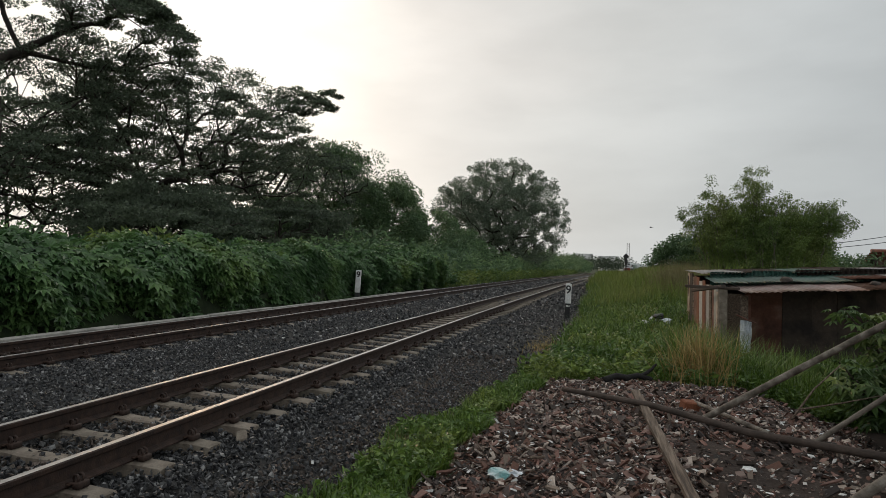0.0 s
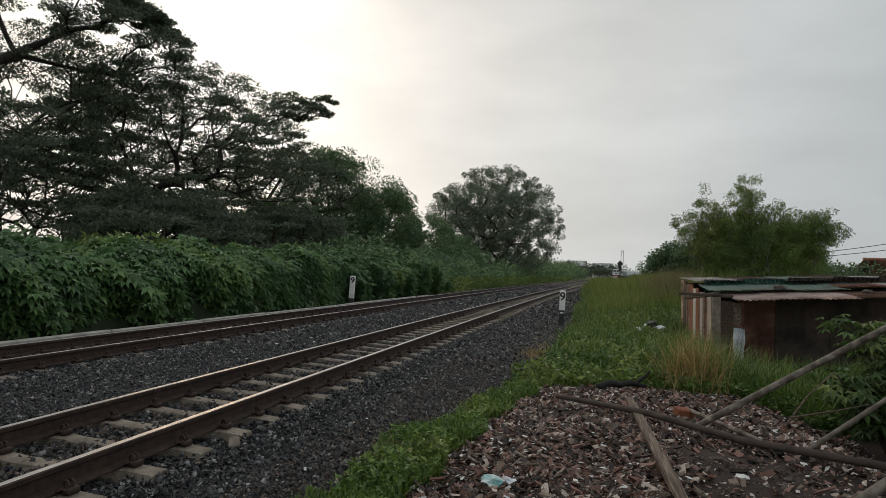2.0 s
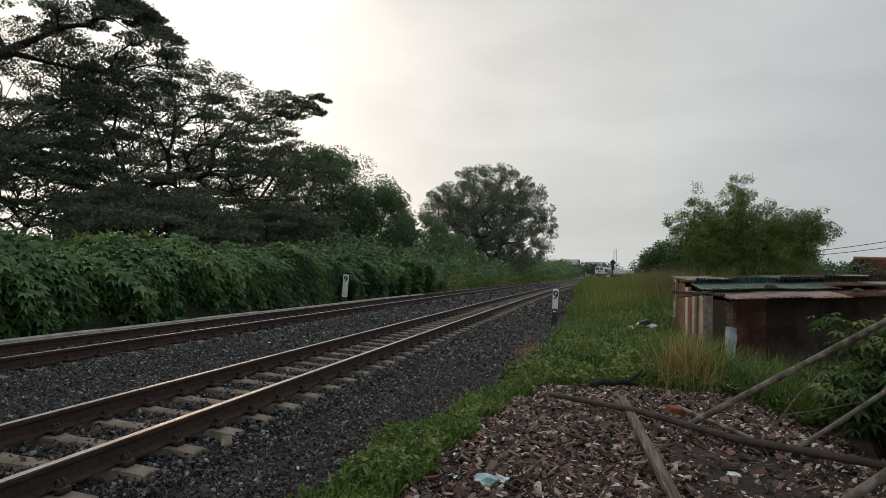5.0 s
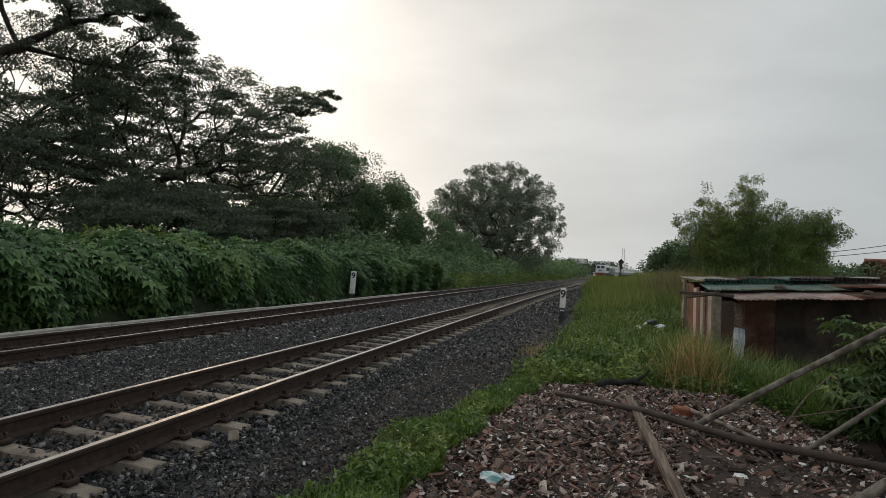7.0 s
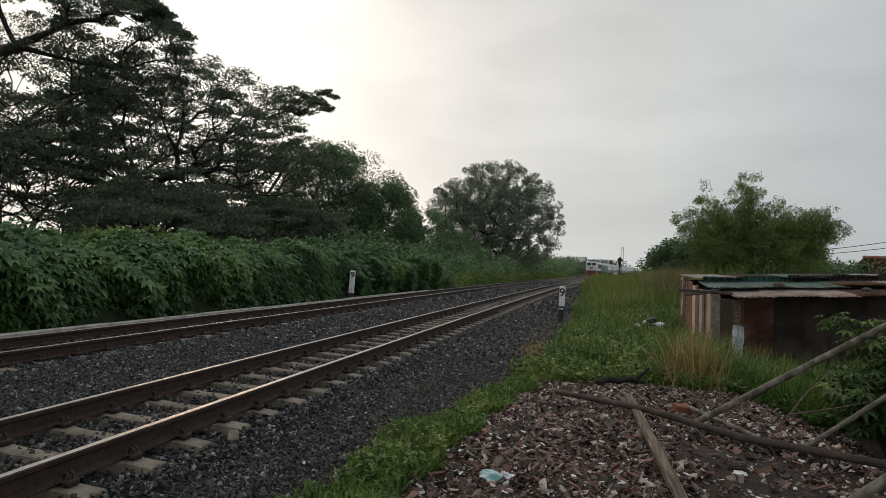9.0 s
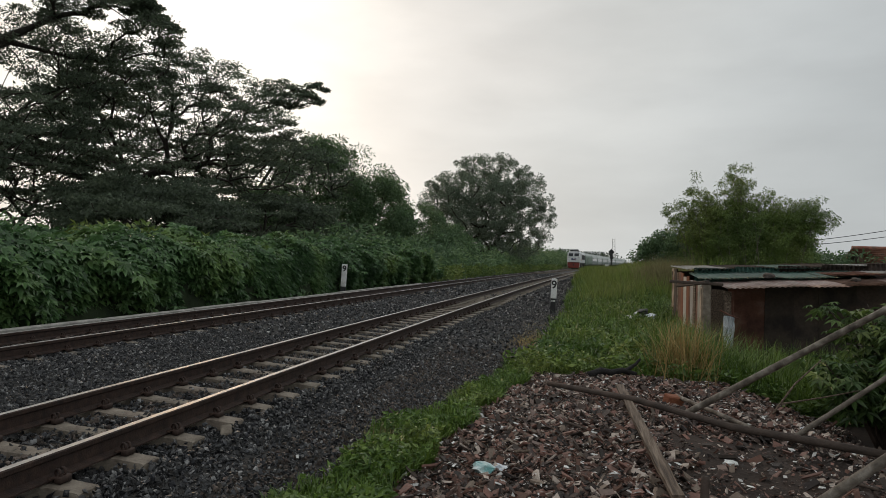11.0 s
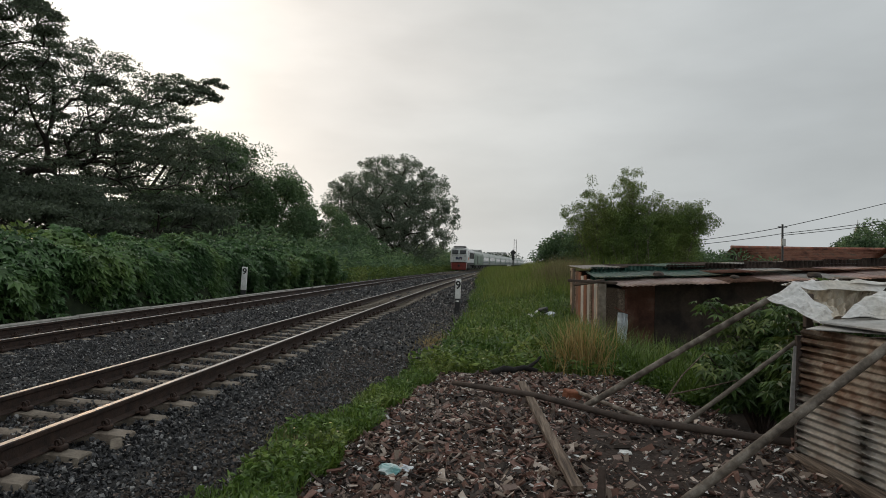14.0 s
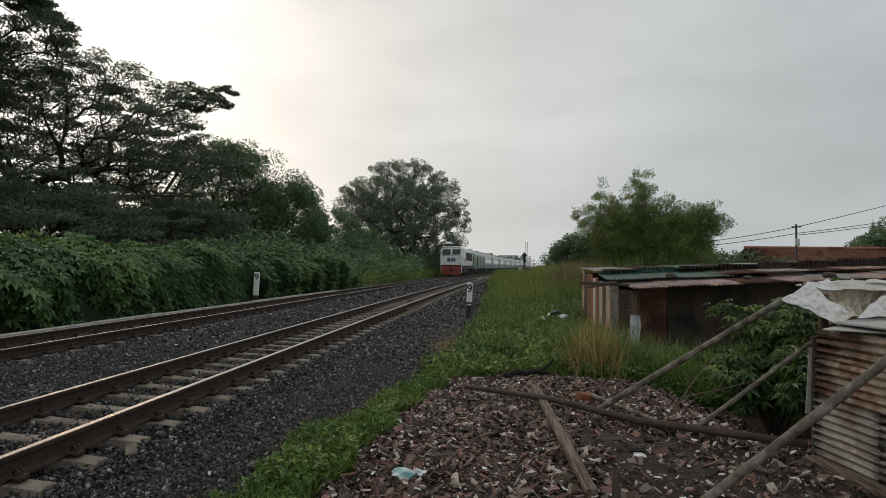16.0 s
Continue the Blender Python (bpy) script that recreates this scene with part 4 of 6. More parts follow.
def clump_points(centres, radii, n, shell=0.5):
    """n points in each of the flattened balls at the centres; returns points and outward ways."""
    c = np.repeat(np.asarray(centres, float), n, 0)
    r = np.repeat(np.asarray(radii, float), n, 0)
    v = rng.normal(size=c.shape)
    v /= np.linalg.norm(v, axis=1)[:, None]
    k = rng.uniform(shell ** 3, 1, (len(c), 1)) ** (1 / 3)
    return c + v * k * r, v


def leaf_mesh(name, centres, radii, n, size, mat, form=None, droop=0.3, shell=0.45):
    p, v = clump_points(centres, radii, n, shell)
    d = v * np.array([1, 1, 0.5]) + rng.normal(size=v.shape) * 0.6 + np.array([0, 0, -droop])
    s = size * rng.uniform(0.6, 1.35, len(p))
    return scatter(name, form or leaf_simple(), p, s, mat, turn=frames_along(d))


def grow(fork, targets, trunk, bow=0.16, dear=0.62):
    """Branches from the fork to the targets: each leaves the nearest good place on the wood that stands, rises and levels out.
    Returns the bmesh-ready runs as (points, radii)."""
    pos, way_len, parent, load, runs = [np.array(fork)], [0.0], [-1], [0], []
    for c in sorted(targets, key=lambda p: (Vector(p) - Vector(fork)).length):
        c = np.array(c)
        P = np.array(pos)
        d = np.linalg.norm(P - c, axis=1)
        under = np.clip(P[:, 2] - c[2], 0, None)
        near = int(np.argmin(d + dear * np.array(way_len) * 0.55 + 1.5 * under))
        a, gap = P[near], d[near]
        k = max(2, min(6, int(gap / 1.1) + 1))
        side = rng.normal(0, 0.07 * gap, 3)
        chain, last = [near], near
        for i in range(1, k + 1):
            q = i / k
            p = a + (c - a) * q + np.array([0, 0, bow * gap * math.sin(math.pi * q) * (0.6 if a[2] > fork[2] + 1 else 1.2)]) + side * math.sin(math.pi * q)
            way_len.append(way_len[last] + gap / k)
            pos.append(p)
            parent.append(last)
            load.append(0)
            last = len(pos) - 1
            chain.append(last)
        runs.append(chain)
        while last >= 0:
            load[last] += 1
            last = parent[last]
    full = max(load)
    out = []
    for chain in runs:
        rad = [max(0.02, 0.8 * trunk * (load[i] / full) ** 0.46) for i in chain]
        rad[0] = rad[1] * 1.12 if len(rad) > 1 else rad[0]
        out.append(([Vector(pos[i]) for i in chain], rad))
    return out


def spreading_tree(x, y, z, fork, height, radius, low, label, pads=380, per_pad=150, pad=1.7, leaf=0.19, trunk=0.45, mat="tree_leaf", flat=0.17, squash=0.45, lean=(0, 0), spray=()):
    """A wide rain tree: forked trunk, limbs that rise and level out, foliage in flat layered pads under a domed outline.
    low: where the lowest pads begin; squash: how far the dome falls towards its rim."""
    t = thing("tree", label, "tree", at(x, y, z))
    bm = bmesh.new()
    tube(bm, [(0, 0, -0.4), (random.uniform(-0.2, 0.2), random.uniform(-0.2, 0.2), fork * 0.5), (0, 0, fork)], [trunk * 1.25, trunk, trunk * 0.85], 10, 0.06)
    centres, radii = [], []
    while len(centres) < pads:
        a, r = random.uniform(0, 2 * math.pi), math.sqrt(random.random())
        wave = 1 + 0.10 * math.sin(3 * a + x) + 0.07 * math.sin(7 * a + y)
        top = fork + (height - fork) * (1 - squash * r * r) * (1 + 0.02 * math.sin(4 * a + 3 * r))
        lev = low + (1 - low) * round(5 * random.random() ** 0.55) / 5
        if lev < 0.7 and r < 0.45:
            continue
        c = Vector((math.cos(a) * r * radius * wave + lean[0] * lev, math.sin(a) * r * radius * wave + lean[1] * lev, fork * 0.8 + (top - fork * 0.8) * lev + random.uniform(-0.3, 0.3)))
        q = pad * 1.1 * random.uniform(0.5, 1.2)
        centres.append(c)
        radii.append((q, q, q * flat * random.uniform(0.7, 1.5)))
    goals = [tuple(c - Vector((0, 0, 0.12))) for c in centres]
    for turn, r0, z0, r1, z1 in spray:
        c, s = math.cos(radians(turn)), math.sin(radians(turn))
        for i in range(26):
            q = i / 25
            r, off = r0 + (r1 - r0) * q, random.uniform(-1, 1) * 1.5 * (1.15 - q)
            p = Vector((c * r - s * off, s * r + c * off, z0 + (z1 - z0) * q + random.uniform(-0.75, 0.55) * (1 - 0.5 * q)))
            centres.append(p)
            goals.append(tuple(p - Vector((0, 0, 0.1))))
            w = random.uniform(0.35, 0.8) * (1.1 - 0.35 * q)
            radii.append((w, w, 0.13))
    for pts, rad in grow((0, 0, fork), goals, trunk):
        tube(bm, pts, rad, 7 if max(rad) > 0.12 else 4)
    part("trunk", bm, M["bark"], t, "dark bare limbs", smooth=True)
    part("crown", leaf_mesh("crown", centres, radii, int(per_pad * 1.65), leaf, M[mat], leaf_tiny(), droop=0.1, shell=0.1), None, t, "layered small-leaved foliage")
    return t


def round_tree(x, y, z, height, radius, base, label, clumps=120, per=110, clump=1.3, leaf=0.3, trunk=0.4, mat="mango_leaf", gap=0.55, group=""):
    """A dense round-headed tree with many clumps set on limbs, and gaps between them."""
    t = thing("tree", label, "tree", at(x, y, z), group)
    bm = bmesh.new()
    tube(bm, [(0, 0, -0.4), (0.1, 0, base * 0.6), (0, 0.1, base)], [trunk * 1.2, trunk, trunk * 0.9], 9, 0.05)
    mid = base + (height - base) * 0.42
    centres, radii = [], []
    for i in range(clumps):
        v = Vector((random.gauss(0, 1), random.gauss(0, 1), random.gauss(0, 1))).normalized()
        k = random.uniform(gap, 1.0) ** 0.6
        lob = 1 + 0.07 * math.sin(3 * math.atan2(v.y, v.x) + x) + 0.1 * math.sin(5 * v.z + y)
        c = Vector((v.x * radius * k * lob, v.y * radius * k * lob, mid + v.z * ((height - mid) if v.z > 0 else (mid - base * 0.6)) * k * 0.93))
        centres.append(c)
        r = clump * random.uniform(0.6, 1.3)
        radii.append((r, r, r * 0.75))
        if i % 8 == 0:
            s = Vector((0, 0, base * random.uniform(0.7, 1.0)))
            m1 = s.lerp(c, 0.4) + Vector((0, 0, 0.1 * height * random.random()))
            tube(bm, [s, m1, s.lerp(c, 0.75) + Vector((0, 0, 0.05 * height)), c], [trunk * 0.3, trunk * 0.17, trunk * 0.09, trunk * 0.03], 5)
    part("trunk", bm, M["bark"], t, "dark branching trunk", smooth=True)
    part("crown", leaf_mesh("crown", centres, radii, per * 2, leaf * 0.85, M[mat], leaf_tiny(), droop=0.4, shell=0.2), None, t)
    return t


def dome_tree(x, y, z, height, radius, base, label, clumps, per, clump, leaf, trunk, mat):
    """A broad dome of leaf tufts on a much-forked trunk, dense at the rim, with holes that show the limbs inside."""
    t = thing("tree", label, "tree", at(x, y, z))
    bm = bmesh.new()
    tube(bm, [(0, 0, -0.4), (0.15, 0, base * 0.6), (0, 0.1, base)], [trunk * 1.3, trunk, trunk * 0.9], 10, 0.06)
    mid = height * 0.50
    centres, radii = [], []
    while len(centres) < clumps:
        v = Vector((random.gauss(0, 1), random.gauss(0, 1), random.gauss(0, 1))).normalized()
        k = random.uniform(0.02, 1.0) ** 0.36
        knob = 1 + 0.05 * noise.noise(v * 2.2 + Vector((x, y, 0))) + 0.07 * noise.noise(v * 5.0)
        c = Vector((v.x * radius * k * knob, v.y * radius * k * knob, mid + v.z * (height - mid) * k * knob))
        if c.z < base * 0.8 or noise.noise(c * 0.85) > 0.2:
            continue
        centres.append(c)
        r = clump * random.uniform(0.55, 1.25)
        radii.append((r, r, r * 0.8))
    for pts, rad in grow((0, 0, base), [tuple(c) for c in centres[::3]], trunk, 0.1):
        tube(bm, pts, rad, 6 if max(rad) > 0.1 else 4)
    part("trunk", bm, M["bark"], t, "dark branching trunk and limbs", smooth=True)
    part("crown", leaf_mesh("crown", centres, radii, per, leaf, M[mat], leaf_tiny(), droop=0.2, shell=0.15), None, t, "tufted foliage with gaps")
    return t


def bamboo_clump(x, y, z):
    """A thicket of culms in tufts of unequal height, each culm arching over at its tip and hung with narrow leaves."""
    t = thing("bamboo_clump", "dense feathery bamboo clump behind the shacks", "bamboo", at(x, y, z))
    bm = bmesh.new()
    centres, radii = [], []
    tufts = ((-2.9, 0.3, 5.2, 10, 0.5), (-2.4, 0.0, 6.4, 8, 0.4), (-1.8, 0.2, 5.6, 20, 1.0), (-0.9, -0.2, 5.9, 26, 1.2), (-0.3, 0.2, 7.0, 20, 0.8), (0.1, 0.0, 6.4, 14, 1.4),
             (0.9, 0.0, 5.6, 18, 1.0), (1.6, -0.2, 5.6, 26, 1.3), (2.4, 0.2, 5.9, 22, 1.1), (2.9, 0.0, 5.6, 16, 1.6), (-1.0, -0.6, 4.0, 22, 0.9), (1.2, -0.7, 3.8, 22, 0.9), (0.1, -0.9, 4.6, 18, 0.9))
    for tx, ty, top, count, arch in tufts:
        for i in range(count):
            a = random.uniform(0, 2 * math.pi)
            hgt = top * random.uniform(0.78, 1.02)
            base = Vector((tx * 0.62 + random.gauss(0, 0.3), ty + random.gauss(0, 0.5), -0.3))
            tip = Vector((tx + math.cos(a) * 0.45 + arch * 0.4 * (1 if tx > 0 else -1) * random.random(), ty + math.sin(a) * 0.6, 0))
            pts = []
            for k in range(8):
                q = k / 7
                pts.append(Vector((base.x + (tip.x - base.x) * q ** 1.7, base.y + (tip.y - base.y) * q ** 1.7, hgt * (q - 0.10 * arch * q ** 5) - 0.3)))
            tube(bm, pts, [0.03 * (1 - 0.88 * k / 7) for k in range(8)], 5)
            thin = 0.55 if count < 8 else 1.0
            for k in range(1, 8):
                for _ in range(2):
                    if random.random() > thin:
                        continue
                    c = pts[k] + Vector((random.gauss(0, 0.34), random.gauss(0, 0.34), random.gauss(-0.05, 0.22))) * (1.1 - 0.09 * k)
                    centres.append(c)
                    rr = random.uniform(0.28, 0.6) * (1.08 - 0.085 * k)
                    radii.append((rr, rr, rr * 0.75))
    tagged(part("culm_stand", bm, M["pole"], t, "thin bamboo culms", smooth=True), kind="stuff")
    part("crown", leaf_mesh("crown", centres, radii, 52, 0.125, M["bamboo_leaf"], leaf_simple(0.26), 0.75, 0.05), None, t, "narrow bright green leaves")


def shrub_row(name, label, spots, n, leaf, mat, form=None):
    c = [(x, y, z) for x, y, z, *_ in spots]
    r = [rr for *_, rr in spots]
    me = leaf_mesh(name, c, [(q, q, q * 0.85) for q in r], n, leaf, M[mat], form, 0.3, 0.4)
    return tagged(new(name, me), label, "shrubs", kind="stuff")


def hedge_top(y):
    return 1.54 + 0.16 * np.sin(y * 0.9) + 0.10 * np.sin(y * 2.3 + 1) + 0.010 * (y - 10)


def hedge():
    """Creeper-covered bank: a solid core coloured dark as inner shade, under a thick coat of hand-shaped leaves."""
    ys = np.arange(3, 42.01, 0.6)
    sect = [(-10.0, -0.2), (-10.05, 0.35), (-10.3, 0.9), (-10.8, 1.0), (-12.3, 1.0), (-14.5, 0.8), (-14.5, -0.2)]
    V, f = [], []
    for y in ys:
        end = 1 - 0.65 * smooth(39, 42, y)
        for x, z in sect:
            top = hedge_top(y) - 0.22
            V.append((x + bend_off(y) + 0.12 * math.sin(y * 1.7 + z * 3), y, z * top * end if z > 0 else z))
    k = len(sect)
    for i in range(len(ys) - 1):
        for j in range(k - 1):
            a = i * k + j
            f.append((a, a + k, a + k + 1, a + 1))
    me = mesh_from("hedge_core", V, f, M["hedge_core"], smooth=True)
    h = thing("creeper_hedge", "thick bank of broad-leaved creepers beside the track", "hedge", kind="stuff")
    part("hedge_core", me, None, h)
    n = 30000
    y = 3 + 39 * rng.uniform(0, 1, n) ** 0.85
    s = rng.uniform(0, 1, n)
    top = hedge_top(y) * (1 - 0.6 * smooth(39, 42, y))
    # position round the section: front face, rounded shoulder, top
    front = s < 0.55
    hz = np.where(front, rng.uniform(0.0, 1.0, n) ** 0.6, 1.0)
    shoulder = np.clip((hz - 0.65) / 0.35, 0, 1) ** 2
    px = np.where(front, -10.02 + 0.30 * smooth(0.1, 0.6, hz) - 0.75 * shoulder - 0.12 * hz, -10.5 - rng.uniform(0, 1, n) * 3.2)
    bulge = 0.22 * np.sin(y * 1.9 + hz * 4) + 0.15 * np.sin(y * 4.3 + hz * 7)
    px = px + np.where(front, bulge * 0.8, 0) + rng.normal(0, 0.09, n)
    px = np.where((y > 18) & (y < 25.6) & front, np.minimum(px, -9.95), px)
    pz = np.where(front, hz * top - 0.05, top + 0.12 * np.sin(px * 3 + y * 2.1)) + rng.normal(0, 0.07, n)
    p = np.stack([px + bend_np(y), y, pz], -1)
    out = np.stack([np.where(front, 1.0, 0.25), rng.normal(0, 0.5, n) - 0.25, np.where(front, -0.25, -0.1) + rng.normal(0, 0.3, n)], -1)
    out[:, 0] += rng.normal(0, 0.35, n)
    d = out / np.linalg.norm(out, axis=1)[:, None]
    upw = np.stack([np.where(front, 0.55, 0.1), np.full(n, -0.15), np.full(n, 1.0)], -1) + rng.normal(0, 0.35, (n, 3))
    zax = upw - (upw * d).sum(1)[:, None] * d
    zax /= np.linalg.norm(zax, axis=1)[:, None]
    R = np.stack([d, np.cross(zax, d), zax], -1)
    sz = rng.uniform(0.13, 0.27, n)
    me = scatter("creeper_leaves", leaf_palmate(5, 0.235), p, sz, M["hedge_leaf"], turn=R)
    part("creeper_leaves", me, None, h, "broad hand-shaped green leaves")


def grass_patch(name, label, n, xy, tall, mat, wide=1.0, bends=(0.2, 0.5, 0.8), keep=None):
    x, y = xy(n)
    if keep is not None:
        ok = keep(x, y)
        x, y = x[ok], y[ok]
    m = len(x)
    hgt = tall * rng.uniform(0.45, 1.2, m)
    p = np.stack([x, y, land(x, y) - 0.02], -1)
    sizes = np.stack([hgt * 0.8, np.full(m, wide) * np.clip(hgt, 0.15, 1), hgt], -1)
    me = scatter(name, [blade(b) for b in bends], p, sizes, M[mat], tilt=0.3)
    return tagged(new(name, me), label, "grass", kind="stuff")


hedge()

# ---- trees ----
spreading_tree(-37, 29, 0, 9.0, 24.0, 12.4, 0.80, "tall spreading rain tree arching high over the bank", pads=560, per_pad=118, pad=1.05, leaf=0.175, trunk=0.58, squash=0.66, spray=((35, 9.5, 18.4, 14.3, 15.2), (44, 9.5, 18.0, 13.2, 16.4), (25, 9.5, 18.0, 13.2, 15.8)))
spreading_tree(-30.3, 41, 0, 4.6, 16.0, 9.3, 0.22, "wide rain tree with many flat dark layers of foliage", pads=660, per_pad=94, pad=0.95, leaf=0.165, trunk=0.55, squash=0.48, lean=(0.0, 2.0), spray=((46, 8.0, 13.9, 13.6, 15.1), (40, 8.5, 12.9, 12.8, 13.8)))
spreading_tree(-41, 38, 0, 5.0, 17.6, 13, 0.30, "spreading rain tree behind the creeper bank", pads=230, per_pad=90, pad=1.15)
spreading_tree(-34, 28, 0, 3.0, 11.5, 9, 0.2, "dark spreading tree over the creeper bank", pads=130, per_pad=80, pad=1.05, trunk=0.3)
spreading_tree(-46, 44, 0, 3.0, 9.0, 9, 0.1, "dark spreading tree behind the creeper bank", pads=70, per_pad=80, pad=1.2, trunk=0.3)
spreading_tree(-34, 34.5, 0, 2.5, 9.5, 6.5, 0.12, "dark layered tree behind the creepers", pads=130, per_pad=85, pad=1.0, trunk=0.25)
spreading_tree(-24, 33, 0, 2.2, 5.0, 5.5, 0.1, "low spreading tree above the creepers", pads=110, per_pad=140, pad=1.1, trunk=0.2)
spreading_tree(-22, 43, 0, 2.5, 5.4, 5.5, 0.1, "low spreading tree above the creepers", pads=85, per_pad=140, pad=1.1, trunk=0.2)
spreading_tree(-28.3, 58, 0, 4.0, 13.2, 7.6, 0.45, "spreading rain tree farther back", pads=150, per_pad=85, pad=1.1)
spreading_tree(-26, 36, 0, 2.0, 6.5, 5.2, 0.1, "low dark spreading tree above the creepers", pads=110, per_pad=130, pad=1.1, trunk=0.2)
round_tree(-25.0, 62, 0, 13.8, 4.8, 2.5, "dark dense tree rising above its neighbours", 130, 130, 1.1, 0.28)
round_tree(-21.2, 65, 0, 10.6, 4.0, 1.5, "dark dense tree beside the railway", 110, 130, 1.1, 0.28)
round_tree(-28, 56, 0, 7.6, 4.6, 1.0, "dark dense tree beside the railway", 120, 130, 1.2, 0.28)
round_tree(-18.3, 70, 0, 7.6, 4.0, 0.8, "low dense tree beside the railway", 100, 130, 1.0, 0.26)
round_tree(-15.6, 76, 0, 5.6, 2.7, 0.8, "low dense tree beside the railway", 70, 130, 0.8, 0.26)
dome_tree(-13.5, 92, 0, 16.0, 9.3, 2.2, "large round-crowned tree with gaps showing its limbs", 900, 130, 0.70, 0.21, 0.55, "round_leaf")
bamboo_clump(7.35, 34, -0.3)
round_tree(6.6, 60, 0, 4.1, 2.2, 0.6, "dark rounded tree beyond the grassy bank", 60, 110, 0.8, 0.25, 0.2)
round_tree(9.6, 58, 0, 5.0, 2.9, 0.6, "dark rounded tree beyond the grassy bank", 70, 110, 0.9, 0.25, 0.2)
round_tree(33.0, 62, -1.5, 5.6, 3.0, 1.0, "rounded tree behind the houses", 80, 110, 1.0, 0.3, 0.25)
round_tree(38, 66, -1.5, 7.6, 4.0, 1.0, "rounded tree behind the houses", 80, 110, 1.0, 0.3, 0.25)
round_tree(12.5, 48, -1, 4.6, 3.0, 0.5, "dark bushy tree behind the shacks", 70, 110, 0.8, 0.25, 0.2)

spots = []
for i in range(60):
    y = 42 + i * 2.6
    for k in range(2):
        h = random.uniform(0.6, 2.6) + min(1.4, 0.012 * (y - 42)) - k * 0.4
        spots.append((-11.6 - 1.2 * k + bend_off(y) + random.uniform(-0.8, 0.8), y + random.uniform(-1, 1), h * 0.6, random.uniform(0.9, 1.6)))
for i in range(40):
    y = 36 + random.uniform(0, 50)
    spots.append((-14 + bend_off(y) + random.uniform(-4, 0.5), y, random.uniform(1.2, 3.0), random.uniform(0.9, 1.6)))
for i in range(60):
    y = random.uniform(88, 200)
    spots.append((-13.2 + bend_off(y) + random.uniform(-2.0, 0.8), y, random.uniform(1.8, 3.6), random.uniform(1.1, 1.8)))
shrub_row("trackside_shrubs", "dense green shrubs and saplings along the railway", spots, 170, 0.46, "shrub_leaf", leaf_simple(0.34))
spots = [(random.uniform(-22, -13.5), random.uniform(12, 40), random.uniform(0.6, 1.6), random.uniform(0.7, 1.2)) for i in range(26)]
shrub_row("bank_shrubs", "leafy green growth behind the creeper bank", spots, 420, 0.16, "hedge_leaf")
spots = [(-10.2 + bend_off(40 + i * 1.5) + random.uniform(-0.4, 0.4), 40 + i * 1.5, 0.25 + random.uniform(0, 0.25), random.uniform(0.4, 0.75)) for i in range(70)]
spots += [(random.uniform(-17.5, -14.0), random.uniform(22, 34), random.uniform(1.35, 1.75), random.uniform(0.4, 0.7)) for i in range(26)]
spots += [(-13.6 + random.uniform(-0.6, 0.6), random.uniform(16, 21), 1.5 + random.uniform(0, 0.2), random.uniform(0.35, 0.6)) for i in range(14)]
shrub_row("low_creepers", "low yellow-green creepers beside the ballast", spots, 160, 0.24, "bamboo_leaf")
spots = []
for i in range(150):
    x = random.uniform(-90, 120)
    y = random.uniform(260, 380)
    if abs(x - 2 - bend_off(y)) < 10:
        x += 24
    spots.append((x, y, random.uniform(1.0, 5.0), random.uniform(2.5, 4.5)))
for i in range(34):
    spots.append((random.uniform(-26, 9), random.uniform(285, 322), random.uniform(1.5, 4.6), random.uniform(2.0, 3.2)))
shrub_row("distant_woods", "hazy distant woods along the horizon", spots, 140, 0.9, "far_leaf")
spots = [(random.uniform(8, 28), random.uniform(38, 60), random.uniform(-0.5, 1.0), random.uniform(0.8, 1.3)) for i in range(46)]
spots += [(random.uniform(10.5, 18.5), random.uniform(43, 52), random.uniform(0.6, 1.7), random.uniform(0.7, 1.1)) for i in range(26)]
shrub_row("yard_shrubs", "dark shrubs among the yards", spots, 170, 0.26, "mango_leaf")


# ---- grass ----
def bank_xy(n):
    y = rng.uniform(9.5, 62, n) ** 1.0
    u = rng.uniform(-3.1, 6.0, n)
    return u + bend_np(y), y


def near_xy(n):
    y = rng.uniform(3.2, 10.8, n)
    return rng.uniform(-2.0, -0.4, n) + np.where(y > 9.6, rng.uniform(0, 2.8, n), 0), y


def strip_keep(x, y):
    return (x > verge(y)) & np.where(y < 9.6, x < heap_edge(y), (y > heap_back(x)) | (x < -0.55))


def weeds(name, label, n, xy, tall, size, mat, keep):
    """Low leafy weeds: small leaves at all heights up to tall, in tufts."""
    x, y = xy(n)
    ok = keep(x, y)
    x, y = x[ok], y[ok]
    m = len(x)
    tuft = 0.5 + 0.5 * np.sin(x * 4.1 + np.sin(y * 2.3) * 2) * np.sin(y * 3.7 + 1.3 * np.sin(x * 5))
    thick = rng.uniform(0, 1, m) < 0.3 + tuft
    x, y, tuft, m = x[thick], y[thick], tuft[thick], int(thick.sum())
    p = np.stack([x, y, land(x, y) + tall * (0.25 + 0.75 * tuft) * rng.uniform(0, 1, m)], -1)
    d = np.stack([rng.normal(0, 1, m), rng.normal(0, 1, m), rng.normal(0.35, 0.4, m)], -1)
    me = scatter(name, leaf_simple(0.5), p, size * rng.uniform(0.5, 1.4, m), M[mat], turn=frames_along(d))
    return tagged(new(name, me), label, "weeds", kind="stuff")


def bank_keep(x, y):
    return (x > verge(y) + 0.35 * ((y > 20) & (y < 23) & (x < 0))) & (y > heap_back(x))


weeds("trackside_weeds", "low leafy green weeds between ballast and rubble", 42000, near_xy, 0.22, 0.055, "weed", strip_keep)
